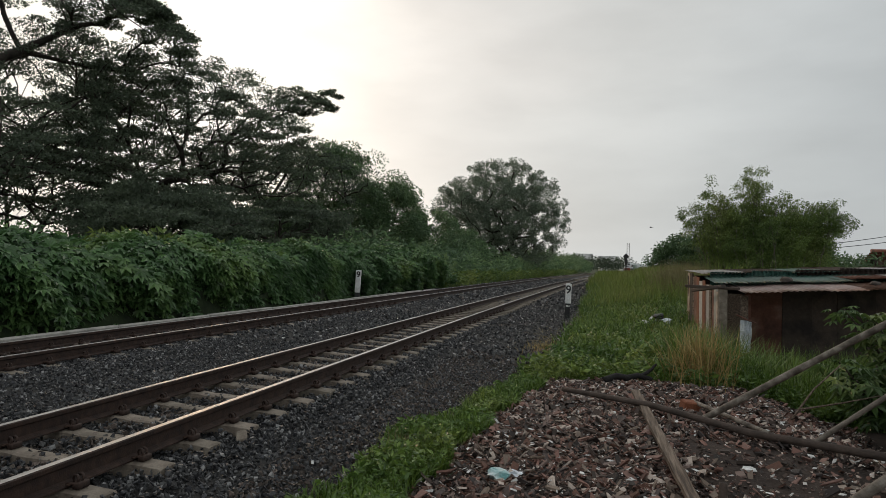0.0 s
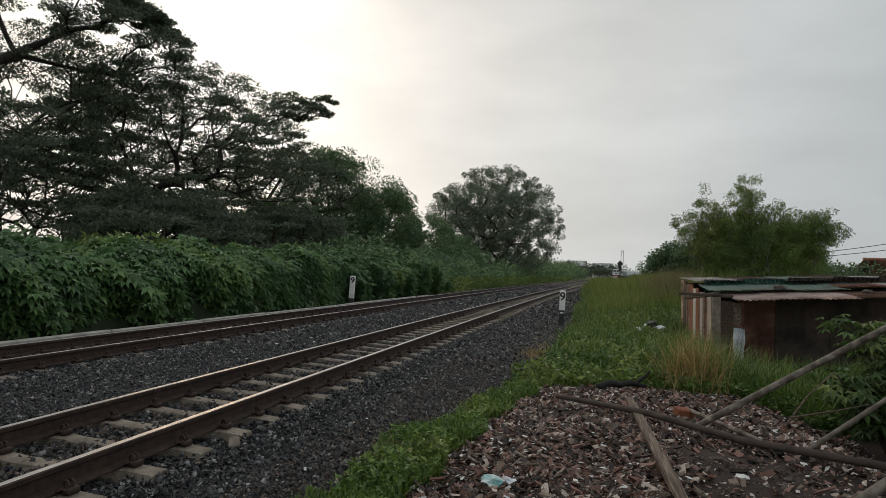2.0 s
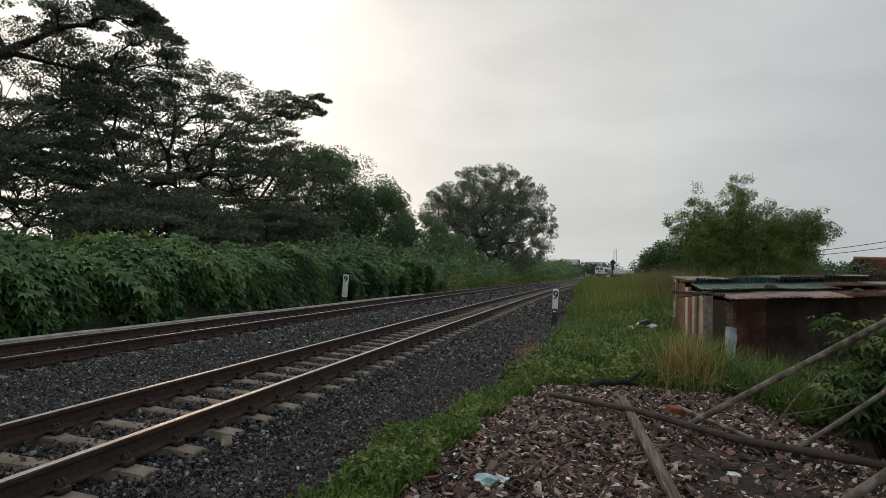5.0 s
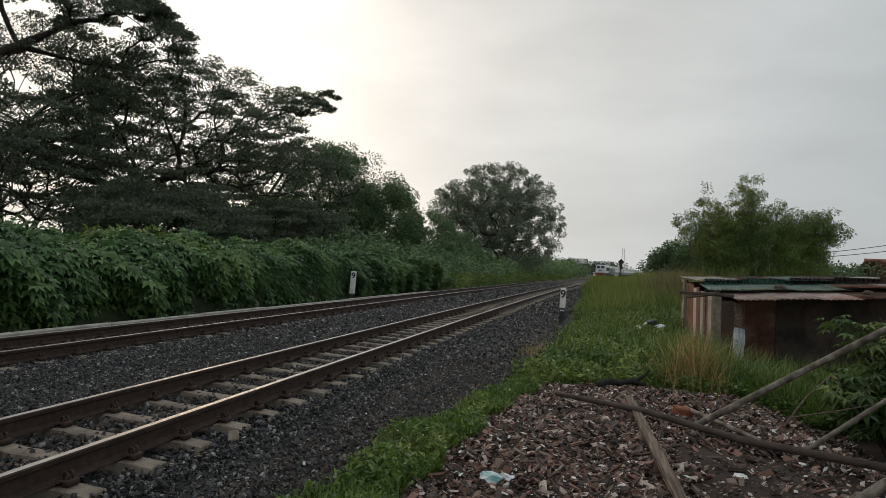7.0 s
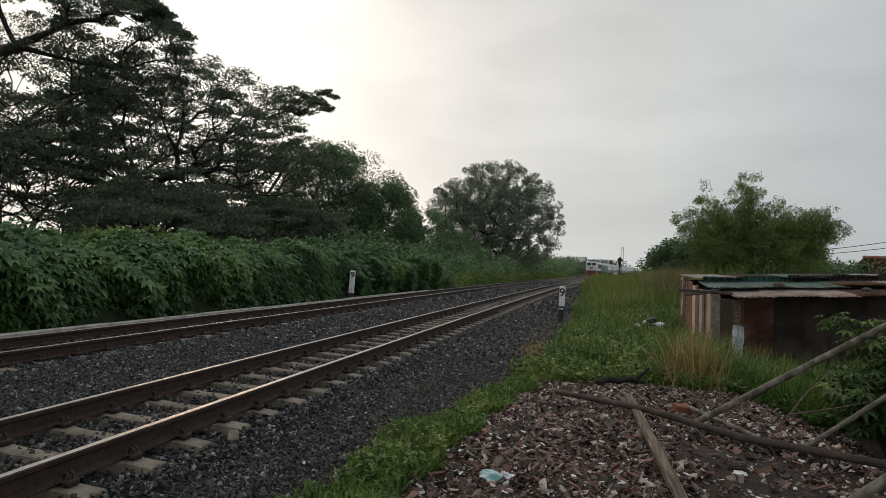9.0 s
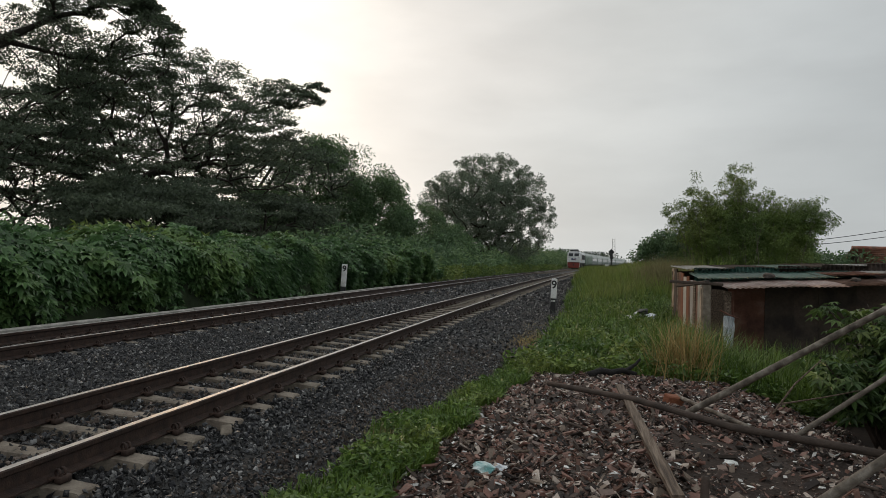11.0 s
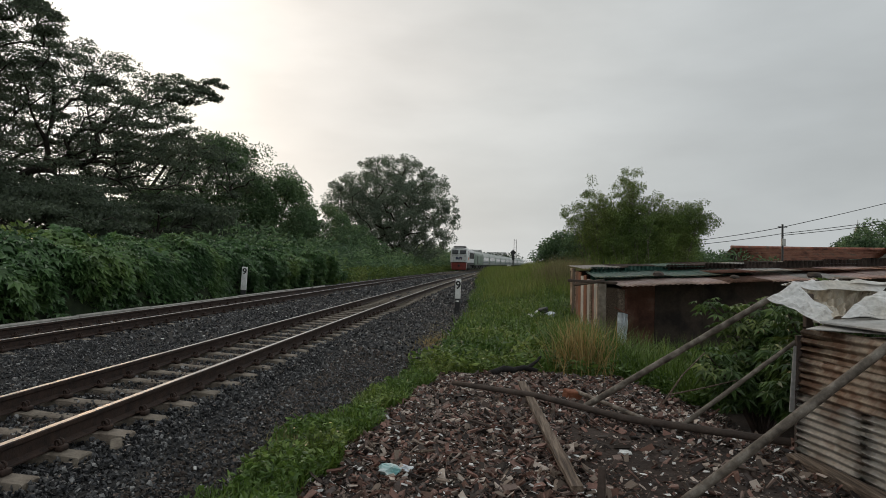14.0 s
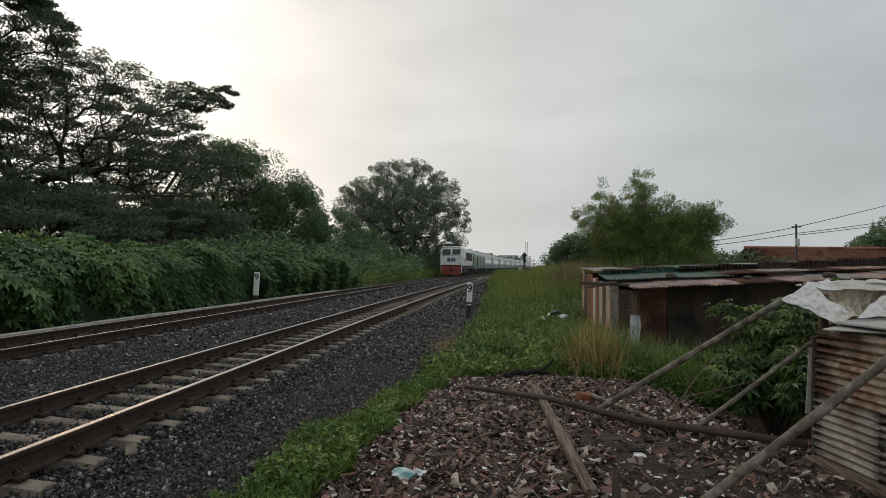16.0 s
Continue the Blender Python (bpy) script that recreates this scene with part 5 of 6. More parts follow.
weeds("bank_weeds", "lush leafy weeds covering the trackside bank", 80000, lambda n: (rng.uniform(-1.6, 5.5, n), 9.2 + 24 * rng.uniform(0, 1, n) ** 1.3), 0.36, 0.10, "weed", bank_keep)
grass_patch("trackside_grass", "short green grass between ballast and rubble", 30000, near_xy, 0.17, "grass", 1.2, keep=strip_keep)
grass_patch("trackside_grass", "short green grass between ballast and rubble", 7000, lambda n: (-1.35 + rng.normal(0, 0.3, n) + 0.2 * np.sin(rng.uniform(0, 6, n)), rng.uniform(-9, 3.4, n)), 0.14, "grass", 1.4)
grass_patch("yellow_tuft", "yellowing grass tuft at the ballast's edge", 300, lambda n: (rng.normal(-1.62, 0.12, n), rng.normal(5.6, 0.16, n)), 0.18, "seed_brown", 1.0)
grass_patch("bank_grass", "lush green grass on the trackside bank", 56000, bank_xy, 0.46, "grass", 0.7, keep=lambda x, y: bank_keep(x, y) & (y > 12))
grass_patch("seeding_grass", "tall fine grass in seed on the bank", 42000, bank_xy, 0.85, "tall_grass", 0.3, (0.1, 0.3, 0.5), keep=lambda x, y: (x - bend_np(y) > -0.3 - 1.3 * np.clip((y - 38) / 14, 0, 1)) & (y > 24))
def crest_xy(n):
    y = rng.uniform(44, 62, n)
    return rng.uniform(-1.3, 2.6, n) + bend_np(y), y


grass_patch("crest_grass", "rank tall grass along the crest of the bank", 9000, crest_xy, 0.85, "tall_grass", 0.5, (0.1, 0.3, 0.6))
grass_patch("brown_seed_grass", "fine brown seeding grass beside the shack", 3600, lambda n: (rng.normal(3.4, 0.55, n), rng.normal(29.5, 1.6, n)), 1.3, "seed_brown", 0.2, (0.1, 0.3, 0.5))
grass_patch("dry_grass", "dry straw-coloured grass by the shack", 460, lambda n: (rng.normal(1.42, 0.19, n), rng.normal(10.4, 0.28, n)), 0.85, "dry_grass", 0.22, (0.15, 0.4, 0.75))
grass_patch("yard_grass", "rank green grass around the shack", 5200, lambda n: (rng.uniform(1.2, 5.5, n), rng.uniform(10.0, 13.8, n)), 0.78, "grass", 0.2)
weeds("yard_weeds", "tangled leafy weeds before the shack", 16000, lambda n: (rng.uniform(1.3, 5.0, n), rng.uniform(9.9, 14.0, n)), 0.42, 0.09, "weed", lambda x, y: x > 0)
grass_patch("reed_clump", "tall arching reed leaves behind the shack", 260, lambda n: (rng.normal(4.3, 0.32, n), rng.normal(24.5, 0.3, n)), 1.6, "tall_grass", 1.0, (0.2, 0.4, 0.7))
grass_patch("straw_litter", "flattened dry straw at the edge of the ballast", 800, lambda n: (rng.normal(-1.0, 0.2, n), rng.normal(13.6, 0.5, n)), 0.16, "dry_grass", 0.5, (0.9, 1.2, 1.5))


# ---- rubble ----
def in_heap(x, y):
    bare = (np.asarray(x) > 0.75) & (np.asarray(y) < 6.3) & (np.sin(x * 37.1 + y * 91.7) > -0.25)
    return (x > heap_edge(y)) & (x < 3.4) & (y < heap_back(x)) & ~bare


def rubble():
    heap = thing("rubble_heap", "heap of broken bricks, roof tiles and rubbish on bare soil", "rubble", kind="structure")
    meshes = []
    for k, (v, f) in enumerate(blocks(7, 0.35, 0.35)):
        meshes.append(mesh_from("shard", v, f, M["shard"]))
    made = 0
    while made < 290:
        x, y = random.uniform(-1.4, 3.2), random.uniform(3.6, 7.6)
        if not in_heap(x, y):
            continue
        s = random.uniform(0.04, 0.115)
        m = at(x, y, land1(x, y) + s * 0.2, random.uniform(-42, 42), random.uniform(-42, 42), random.uniform(0, 360)) @ Matrix.Diagonal((s, s * random.uniform(0.4, 0.8), s * random.uniform(0.3, 0.8), 1))
        part("shard", random.choice(meshes), None, heap, m=m)
        made += 1
    x, y = rng.uniform(-1.6, 3.4, 30000), rng.uniform(3.0, 10.3, 30000)
    ok = in_heap(x, y)
    x, y = x[ok], y[ok]
    s = rng.uniform(0.010, 0.042, (len(x), 1)) * rng.uniform(0.6, 1.2, (len(x), 3))
    me = scatter("small_rubble", rocks(9, 0.35, 0.55), np.stack([x, y, land(x, y) + s[:, 2] * 0.2 + rng.uniform(0, 0.02, len(x))], -1), s, M["shards"], tilt=0.7)
    tagged(part("small_rubble", me, None, heap), kind="stuff")
    x, y = rng.uniform(-1.1, 4.5, 4500), rng.uniform(-5, 3.2, 4500)
    s = rng.uniform(0.012, 0.06, (len(x), 1)) * rng.uniform(0.6, 1.2, (len(x), 3))
    me = scatter("small_rubble", rocks(9, 0.35, 0.55), np.stack([x, y, land(x, y) + s[:, 2] * 0.2], -1), s, M["shards"], tilt=0.7)
    tagged(part("small_rubble", me, None, heap), kind="stuff")
    x, y = rng.uniform(-1.5, 3.3, 32000), rng.uniform(3.2, 10.3, 32000)
    ok = in_heap(x, y) & (rng.uniform(0, 1, len(x)) < np.where((x > 0.9) & (y < 6.6), 0.35, 1.0))
    x, y = x[ok], y[ok]
    s = (0.017 + 0.085 * rng.uniform(0, 1, (len(x), 1)) ** 3.0) * np.stack([rng.uniform(0.8, 1.4, len(x)), rng.uniform(0.3, 0.7, len(x)), rng.uniform(0.5, 1.0, len(x))], -1)
    me = scatter("tile_shards", blocks(9, 0.45, 0.2), np.stack([x, y, land(x, y) + rng.uniform(0.0, 0.045, len(x))], -1), s, M["shards"], tilt=0.85)
    tagged(part("tile_shards", me, None, heap, "broken roof tile and brick shards"), kind="stuff")
    x, y = rng.uniform(-1.4, 3.3, 4200), rng.uniform(3.2, 10.3, 4200)
    ok = in_heap(x, y)
    x, y = x[ok], y[ok]
    s = (0.011 + 0.070 * rng.uniform(0, 1, (len(x), 1)) ** 3.4) * np.array([[1, 0.45, 0.12]])
    me = scatter("pale_scraps", rocks(6, 0.35, 0.6), np.stack([x, y, land(x, y) + 0.045], -1), s, M["scraps"], tilt=0.5)
    tagged(part("pale_scraps", me, None, heap, "pale scraps of plastic and plaster"), kind="stuff")


rubble()


def pole(name, label, pts, r0, r1, mat, knots=0):
    bm = bmesh.new()
    P = [Vector(p) for p in pts]
    n = 12
    path, rad = [], []
    for i in range(n + 1):
        q = i / n * (len(P) - 1)
        k = min(int(q), len(P) - 2)
        path.append(P[k].lerp(P[k + 1], q - k))
        swell = 1.07 if knots and i % knots == 0 else 1.0
        rad.append((r0 + (r1 - r0) * i / n) * swell)
    tube(bm, path, rad, 10, 0.03)
    return tagged(new(name, finish(bm, name, M[mat], True)), label, "pole")


pole("bamboo_pole", "grey weathered bamboo pole propped against the tarpaulin roof", [(0.88, 7.15, -0.30), (2.62, 6.42, 1.00)], 0.033, 0.028, "pole", 3)
pole("bamboo_pole", "thin grey bamboo prop leaning on the tin shack", [(1.70, 6.42, -0.30), (2.98, 6.56, 0.64)], 0.023, 0.020, "pole", 3)
pole("bamboo_pole", "thick grey bamboo pole leaning on the shack roof", [(1.30, 4.66, -0.34), (2.43, 4.45, 0.70), (2.97, 4.35, 1.20)], 0.033, 0.028, "pole", 4)
pole("fallen_pole", "long dark wooden pole lying across the rubble", [(-0.40, 8.15, -0.17), (0.55, 7.2, -0.115), (1.33, 6.5, -0.17), (2.68, 6.12, -0.25)], 0.03, 0.036, "pole_dark")
pole("fallen_pole", "short grey stick lying on the rubble", [(1.02, 7.85, -0.17), (1.48, 6.45, -0.155)], 0.024, 0.022, "pole")
pole("wooden_stake", "short dark stake standing in the rubble", [(0.77, 4.55, -0.36), (0.79, 4.62, -0.08)], 0.03, 0.026, "pole_dark")


pole("dry_branch", "thin pale dry branch hanging by the bushes", [(1.95, 7.6, -0.25), (2.2, 7.75, 0.05), (2.5, 7.9, 0.3)], 0.012, 0.006, "plank")
pole("dry_branch", "thin pale dry branch hanging by the bushes", [(2.0, 7.5, -0.12), (2.45, 7.6, -0.04), (2.8, 7.7, 0.03)], 0.010, 0.005, "plank")
for q, (x, y) in enumerate(((1.35, 6.95), (2.05, 7.3), (0.1, 6.2), (-0.3, 5.6), (1.9, 5.5), (0.2, 7.5), (2.5, 5.4))):
    a = q * 1.3
    pole("wood_scrap", "short broken strip of wood on the rubble", [(x, y, land1(x, y) + 0.03), (x + 0.3 * math.cos(a), y + 0.3 * math.sin(a), land1(x, y) + 0.055)], 0.014, 0.011, "plank" if q % 2 else "pole_dark")


pole("charred_log", "charred black log lying at the edge of the rubble", [(0.08, 9.72, -0.30), (0.25, 9.80, -0.24), (0.40, 9.88, -0.27), (0.55, 9.9, -0.23), (0.74, 9.98, -0.29)], 0.055, 0.035, "charred")
pole("charred_branch", "charred black branch sticking up from the weeds", [(0.56, 9.92, -0.26), (0.66, 9.95, -0.20), (0.74, 9.97, -0.14), (0.80, 10.0, -0.07)], 0.034, 0.016, "charred")


def plank():
    bm = bmesh.new()
    a, b = Vector((0.42, 8.1, -0.12)), Vector((0.61, 4.5, -0.18))
    side = Vector((1, 0.03, 0)).normalized()
    rows = []
    for i in range(13):
        p = a.lerp(b, i / 12)
        w = 0.04 + random.uniform(-0.006, 0.006)
        rows.append([bm.verts.new(p + side * w * sx + Vector((0, 0, dz))) for sx, dz in ((-1, 0.0), (1, 0.005), (1, -0.035), (-1, -0.035))])
    for r0, r1 in zip(rows, rows[1:]):
        for k in range(4):
            bm.faces.new((r0[k], r0[(k + 1) % 4], r1[(k + 1) % 4], r1[k]))
    bm.faces.new(rows[0][::-1])
    bm.faces.new(rows[-1])
    bmesh.ops.recalc_face_normals(bm, faces=bm.faces)
    tagged(new("plank", finish(bm, "plank", M["plank"])), "split grey-brown plank lying over the rubble", "plank")


plank()


# ---- shacks ----
def sheet(w, h, mat, waves, amp=0.018, ragged=0.0, thick=0.004):
    """A corrugated sheet: ribs along local x of length w, waves across local y of height h."""
    bm = bmesh.new()
    n = max(12, waves * 6)
    rows = []
    for j in range(n + 1):
        y = h * j / n
        z = amp * math.sin(2 * math.pi * waves * j / n)
        row = []
        for i in range(5):
            x = w * i / 4
            if ragged and i in (0, 4):
                x += ragged * math.sin(j * 1.3 + w * 9) * (1 if i else -1)
            sag = 0.006 * math.sin(i * 1.9 + w * 7)
            row.append(bm.verts.new((x, y, z + sag)))
        rows.append(row)
    for a, b in zip(rows, rows[1:]):
        for i in range(4):
            bm.faces.new((a[i], a[i + 1], b[i + 1], b[i]))
    bmesh.ops.solidify(bm, geom=bm.faces[:], thickness=thick)
    return finish(bm, "sheet", mat, True)


def basis(o, ex, ey):
    """A pose at o with local x along ex and local y as near to ey as it goes."""
    ex = Vector(ex).normalized()
    ez = ex.cross(Vector(ey)).normalized()
    ey = ez.cross(ex)
    m = Matrix((ex, ey, ez)).transposed().to_4x4()
    m.translation = o
    return m


def near_shack():
    t = thing("tin_shack", "low corrugated tin shack with a dirty tarpaulin roof", "shack")
    a, way = Vector((2.91, 6.5, -0.42)), Vector((0.15, -1, 0)).normalized()
    up = Vector((0, 0, 1))
    # lower and upper rows of sheets, lapped
    for i, (s, w) in enumerate(((0.0, 0.93), (0.88, 0.95), (1.78, 0.95), (2.68, 0.95))):
        o = a + way * s + Vector((-0.008 * (i % 2) - 0.01, 0, -0.13 + random.uniform(-0.02, 0.02)))
        part("wall_sheet", sheet(w, 0.75, M["tin"], 11, 0.015, 0.012), None, t, "dented grey corrugated tin", m=basis(o, way, up))
    for i, (s, w) in enumerate(((0.08, 1.3), (1.3, 1.35), (2.6, 1.0))):
        o = a + way * s + Vector((-0.03, 0, 0.56 + random.uniform(-0.015, 0.015)))
        part("wall_sheet", sheet(w, 0.34, M["tin_brown"], 5, 0.015, 0.012), None, t, "stained corrugated tin", m=basis(o, way, up))
    part("wall_sheet", sheet(3.5, 0.30, M["tin_brown"], 4, 0.013, 0.01), None, t, "rust-brown tin band", m=basis(a + way * 0.04 + Vector((0.0, 0, 0.86)), way, up))
    part("corner_strip", boxes(((0.05, 0.008, 0.62), at(2.885, 6.53, 0.24, 3, 2, 10))), M["fibre"], t, "bent pale metal corner strip")
    for s in (0.05, 1.8, 3.4):
        p = a + way * s + Vector((0.06, 0, 0))
        part("post", boxes(((0.07, 0.07, 1.65), at(p.x, p.y, 0.225), 0.008)), M["board"], t)
    part("back_wall", boxes(((2.6, 0.05, 1.1), at(4.2, 6.52, 0.1, 0, 0, 0))), M["board"], t)
    part("sill_board", boxes(((0.16, 3.3, 0.12), at(3.06, 4.75, -0.47, 0, 0, 8.5), 0.015)), M["plank"], t, "brown earthy sill board")
    part("roof_sheet", boxes(((0.62, 1.15, 0.012), at(3.36, 5.78, 0.80, -2, -6, 30), 0.003)), M["fibre"], t, "grey fibre cement sheet")
    part("roof_sheet", boxes(((2.7, 3.4, 0.02), at(4.52, 4.8, 0.90, 0, -4, 8.5), 0.004)), M["fibre"], t, "grey fibre cement sheet")


near_shack()


def cloth(corners, n, k, crease, seed, sag=(0, 0, 0), pleats=0):
    """A stiff creased sheet between four corners (first row, then second row), with sharp folds."""
    a, b, c, d = [Vector(p) for p in corners]
    V, f = [], []
    nrm = (b - a).cross(d - a).normalized()
    for j in range(k + 1):
        v = j / k
        for i in range(n + 1):
            u = i / n
            p = a.lerp(b, u).lerp(d.lerp(c, u), v)
            grip = min(1, 6 * min(u, 1 - u)) * min(1, 6 * min(v, 1 - v))
            w = Vector((p.x * 4.5 + seed, p.y * 4.5, p.z * 7.0))
            fold = abs(noise.noise(w * 1.1)) * 1.5 + abs(noise.noise(w * 2.7 + Vector((3, 1, seed)))) * 0.6 + 0.2 * noise.noise(w * 7)
            pl = pleats and 0.14 * abs(((u * pleats + 0.35 * math.sin(v * 3)) % 1) * 2 - 1) * math.sin(math.pi * v)
            mid = math.sin(math.pi * u) * math.sin(math.pi * v)
            curl = Vector((noise.noise(w * 0.8), 0, noise.noise(w * 0.8 + Vector((9, 2, 5))))) * 0.035
            V.append(p + nrm * (crease * (fold - 0.4) * (0.3 + 0.7 * grip) + pl) + Vector(sag) * mid + curl)
    for j in range(k):
        for i in range(n):
            q = j * (n + 1) + i
            f.append((q, q + 1, q + n + 2, q + n + 1))
    return V, f


def tarpaulin():
    """A stiff white tarpaulin: a pointed front flap, a brown sagging pocket, a folded-over side and the top behind."""
    t = thing("tarpaulin", "dirty white crumpled tarpaulin over the shack roof", "tarpaulin")

    def lay(name, mat, label, *sheets):
        V, f = [], []
        for sv, sf in sheets:
            f += [tuple(i + len(V) for i in q) for q in sf]
            V += sv
        ob = part(name, mesh_from(name, V, f, M[mat], smooth=False), None, t, label)
        so = ob.modifiers.new("thick", "SOLIDIFY")
        so.thickness = 0.005
    lay("front_flap", "tarp", "bright white pointed flap",
        cloth(((2.55, 6.30, 1.01), (2.86, 6.48, 1.15), (3.13, 6.27, 0.86), (2.99, 6.17, 0.785)), 22, 26, 0.07, 1.0))
    lay("pocket", "tarp_dirty", "brown sagging pocket of dirt",
        cloth(((2.87, 6.49, 1.13), (3.72, 6.60, 1.12), (3.45, 6.27, 0.87), (3.10, 6.25, 0.85)), 60, 34, 0.10, 4.0, (0, 0.07, -0.05), 6))
    lay("folded_side", "tarp", "white side folded over the roof edge",
        cloth(((3.10, 6.12, 0.87), (3.55, 6.36, 1.10), (5.15, 6.12, 1.09), (4.9, 5.75, 0.83)), 40, 24, 0.10, 7.0))
    lay("top_sheet", "tarp", "creased top of the tarpaulin",
        cloth(((2.84, 6.50, 1.15), (5.2, 6.32, 1.16), (5.2, 7.2, 1.13), (3.0, 7.1, 1.09)), 50, 22, 0.06, 9.0),
        cloth(((2.84, 6.475, 1.155), (3.74, 6.52, 1.165), (3.60, 6.40, 1.075), (2.92, 6.44, 1.10)), 30, 8, 0.02, 12.0))


tarpaulin()


def far_shack():
    t = thing("shack", "patched shack of rusty tin and boards with low lean-to roofs", "shack")
    zb = -0.65
    up = Vector((0, 0, 1))
    # side wall of mixed boards and rusty sheets
    y, boards = 14.75, 0
    while y < 20.2:
        w = random.uniform(0.24, 0.5)
        top = 0.80 + 0.075 * (y - 14.7) + random.uniform(-0.05, 0.03)
        mat = M[("plank", "board", "tin_brown", "plaster", "tin_rust", "plank", "fibre", "tin_rust", "red_brick", "plaster", "red_brick", "tin_rust")[boards % 12]]
        boards += 1
        part("wall_board", boxes(((0.03, w - 0.02, top - zb), at(2.52 + random.uniform(-0.02, 0.02), y + w / 2, (top + zb) / 2, random.uniform(-1.5, 1.5), 0, 0), 0.004)), mat, t)
        y += w
    part("door_post", boxes(((0.16, 0.16, 2.0), at(2.46, 14.66, -0.05), 0.01)), M["concrete"], t, "grey concrete post")
    part("door_post", boxes(((0.14, 0.12, 1.75), at(2.86, 14.62, -0.1), 0.01)), M["plank"], t, "brown wooden post")
    part("door_post", boxes(((0.10, 0.10, 1.75), at(2.98, 14.85, -0.1), 0.01)), M["tin_rust"], t)
    part("wall_board", boxes(((0.30, 0.03, 1.5), at(2.69, 14.80, 0.05, 0, 1, 0), 0.004)), M["plank"], t, "grey weathered wall board")
    # dark front wall under the eaves
    x = 3.1
    while x < 11:
        w = random.uniform(0.5, 1.1)
        part("wall_board", boxes(((w + 0.03, 0.03, 1.45 + 0.07 * (x - 3)), at(x + w / 2, 15.7 + random.uniform(-0.02, 0.02), 0.1 + 0.035 * (x - 3), 0, random.uniform(-1, 1), 0), 0.004)), M["tin_rust" if x < 3.7 else "board"], t)
        x += w
    part("front_rail", boxes(((0.05, 0.05, 0.04), at(2.9, 14.5, 0.3))), M["board"], t)
    bm = bmesh.new()
    rows = []
    for j in range(13):
        q = j / 12
        rows.append([bm.verts.new(((i / 8 - 0.5) * (0.30 - 0.10 * q), 0.035 * math.sin(i * 1.9 + j * 0.7) + 0.02 * math.sin(j * 2.1), -0.85 * q)) for i in range(9)])
    for ra, rb in zip(rows, rows[1:]):
        for i in range(8):
            bm.faces.new((ra[i], ra[i + 1], rb[i + 1], rb[i]))
    bmesh.ops.solidify(bm, geom=bm.faces[:], thickness=0.006)
    part("hanging_sheet", bm, M["plastic"], t, "pale crumpled plastic sheet", m=at(2.80, 14.1, 0.31, -3, 3, 8) @ Matrix.Diagonal((0.72, 1, 1.5, 1)))
    part("hanger_stick", tube(bmesh.new(), [(2.62, 14.08, 0.42), (2.80, 14.07, 0.33), (2.97, 14.06, 0.27)], [0.016, 0.015, 0.013], 6), M["tin_rust"], t, "rusty slanting stick")
    part("lintel", boxes(((0.09, 2.2, 0.07), at(2.30, 15.6, 0.88, -4, 0, 8), 0.01)), M["board"], t)
    part("eaves_pole", boxes(((1.05, 0.06, 0.06), at(2.25, 14.6, 0.93, 0, 2, 0), 0.01)), M["pole_dark"], t, "dark projecting roof pole")
    # roofs: a far upper pitch and a near lean-to, in lapped sheets
    def roof(x0, x1, ya, za, yb, zb2, mats, step, lift=0.0, slope=0.0):
        x, i = x0, 0
        while x < x1:
            w = step * random.uniform(0.85, 1.1)
            o = Vector((x, ya + random.uniform(-0.12, 0.12), za + slope * (x - x0) + 0.012 * (i % 2) + lift))
            d = Vector((0, yb - ya, zb2 - za))
            m = basis(o + Vector((w, 0, slope * w)), d, Vector((-1, 0, -slope)))
            part("roof_sheet", sheet(d.length * random.uniform(0.95, 1.06), w * 1.05, M[mats[i % len(mats)]], max(4, int(w / 0.09)), 0.010, 0.01), None, t, m=m)
            x += w
            i += 1
    roof(2.5, 5.3, 15.5, 1.00, 17.25, 1.12, ("tin_green", "tin_green"), 0.95, slope=0.035)
    roof(2.45, 11.5, 17.2, 1.20, 20.6, 1.27, ("tin_grey", "board", "tin_green", "board", "tin_grey", "board"), 0.95, slope=0.036)
    roof(2.78, 11.5, 14.1, 0.845, 17.0, 1.02, ("tin_pink", "tin_pink", "tin_pink", "tin_rust", "tin_pink", "tin_grey"), 0.8, slope=0.05)
    roof(5.2, 13.5, 15.6, 1.10, 19.5, 1.20, ("tin_rust", "tin_grey", "tin_rust", "tin_pink"), 1.0, lift=0.06, slope=0.038)
    x = 2.6
    while x < 11.4:
        m = basis(Vector((x, 17.26 + random.uniform(-0.02, 0.02), 0.86 + 0.03 * (x - 2.6))), (0, 0, 1), (-1, 0, 0)) @ at(0, -0.98, 0)
        part("clerestory_sheet", sheet(0.38 + 0.02 * (x - 2.6), 0.98, M["tin_green" if x < 4.5 else "board"], 10, 0.014, 0.006), None, t, m=m)
        x += 0.95
    part("back_wall", boxes(((9.0, 0.06, 1.9), at(7.0, 20.3, 0.32, 0, -2, 0))), M["board"], t)
    part("end_wall", boxes(((0.06, 5.5, 1.9), at(11.4, 17.6, 0.2))), M["board"], t)


far_shack()


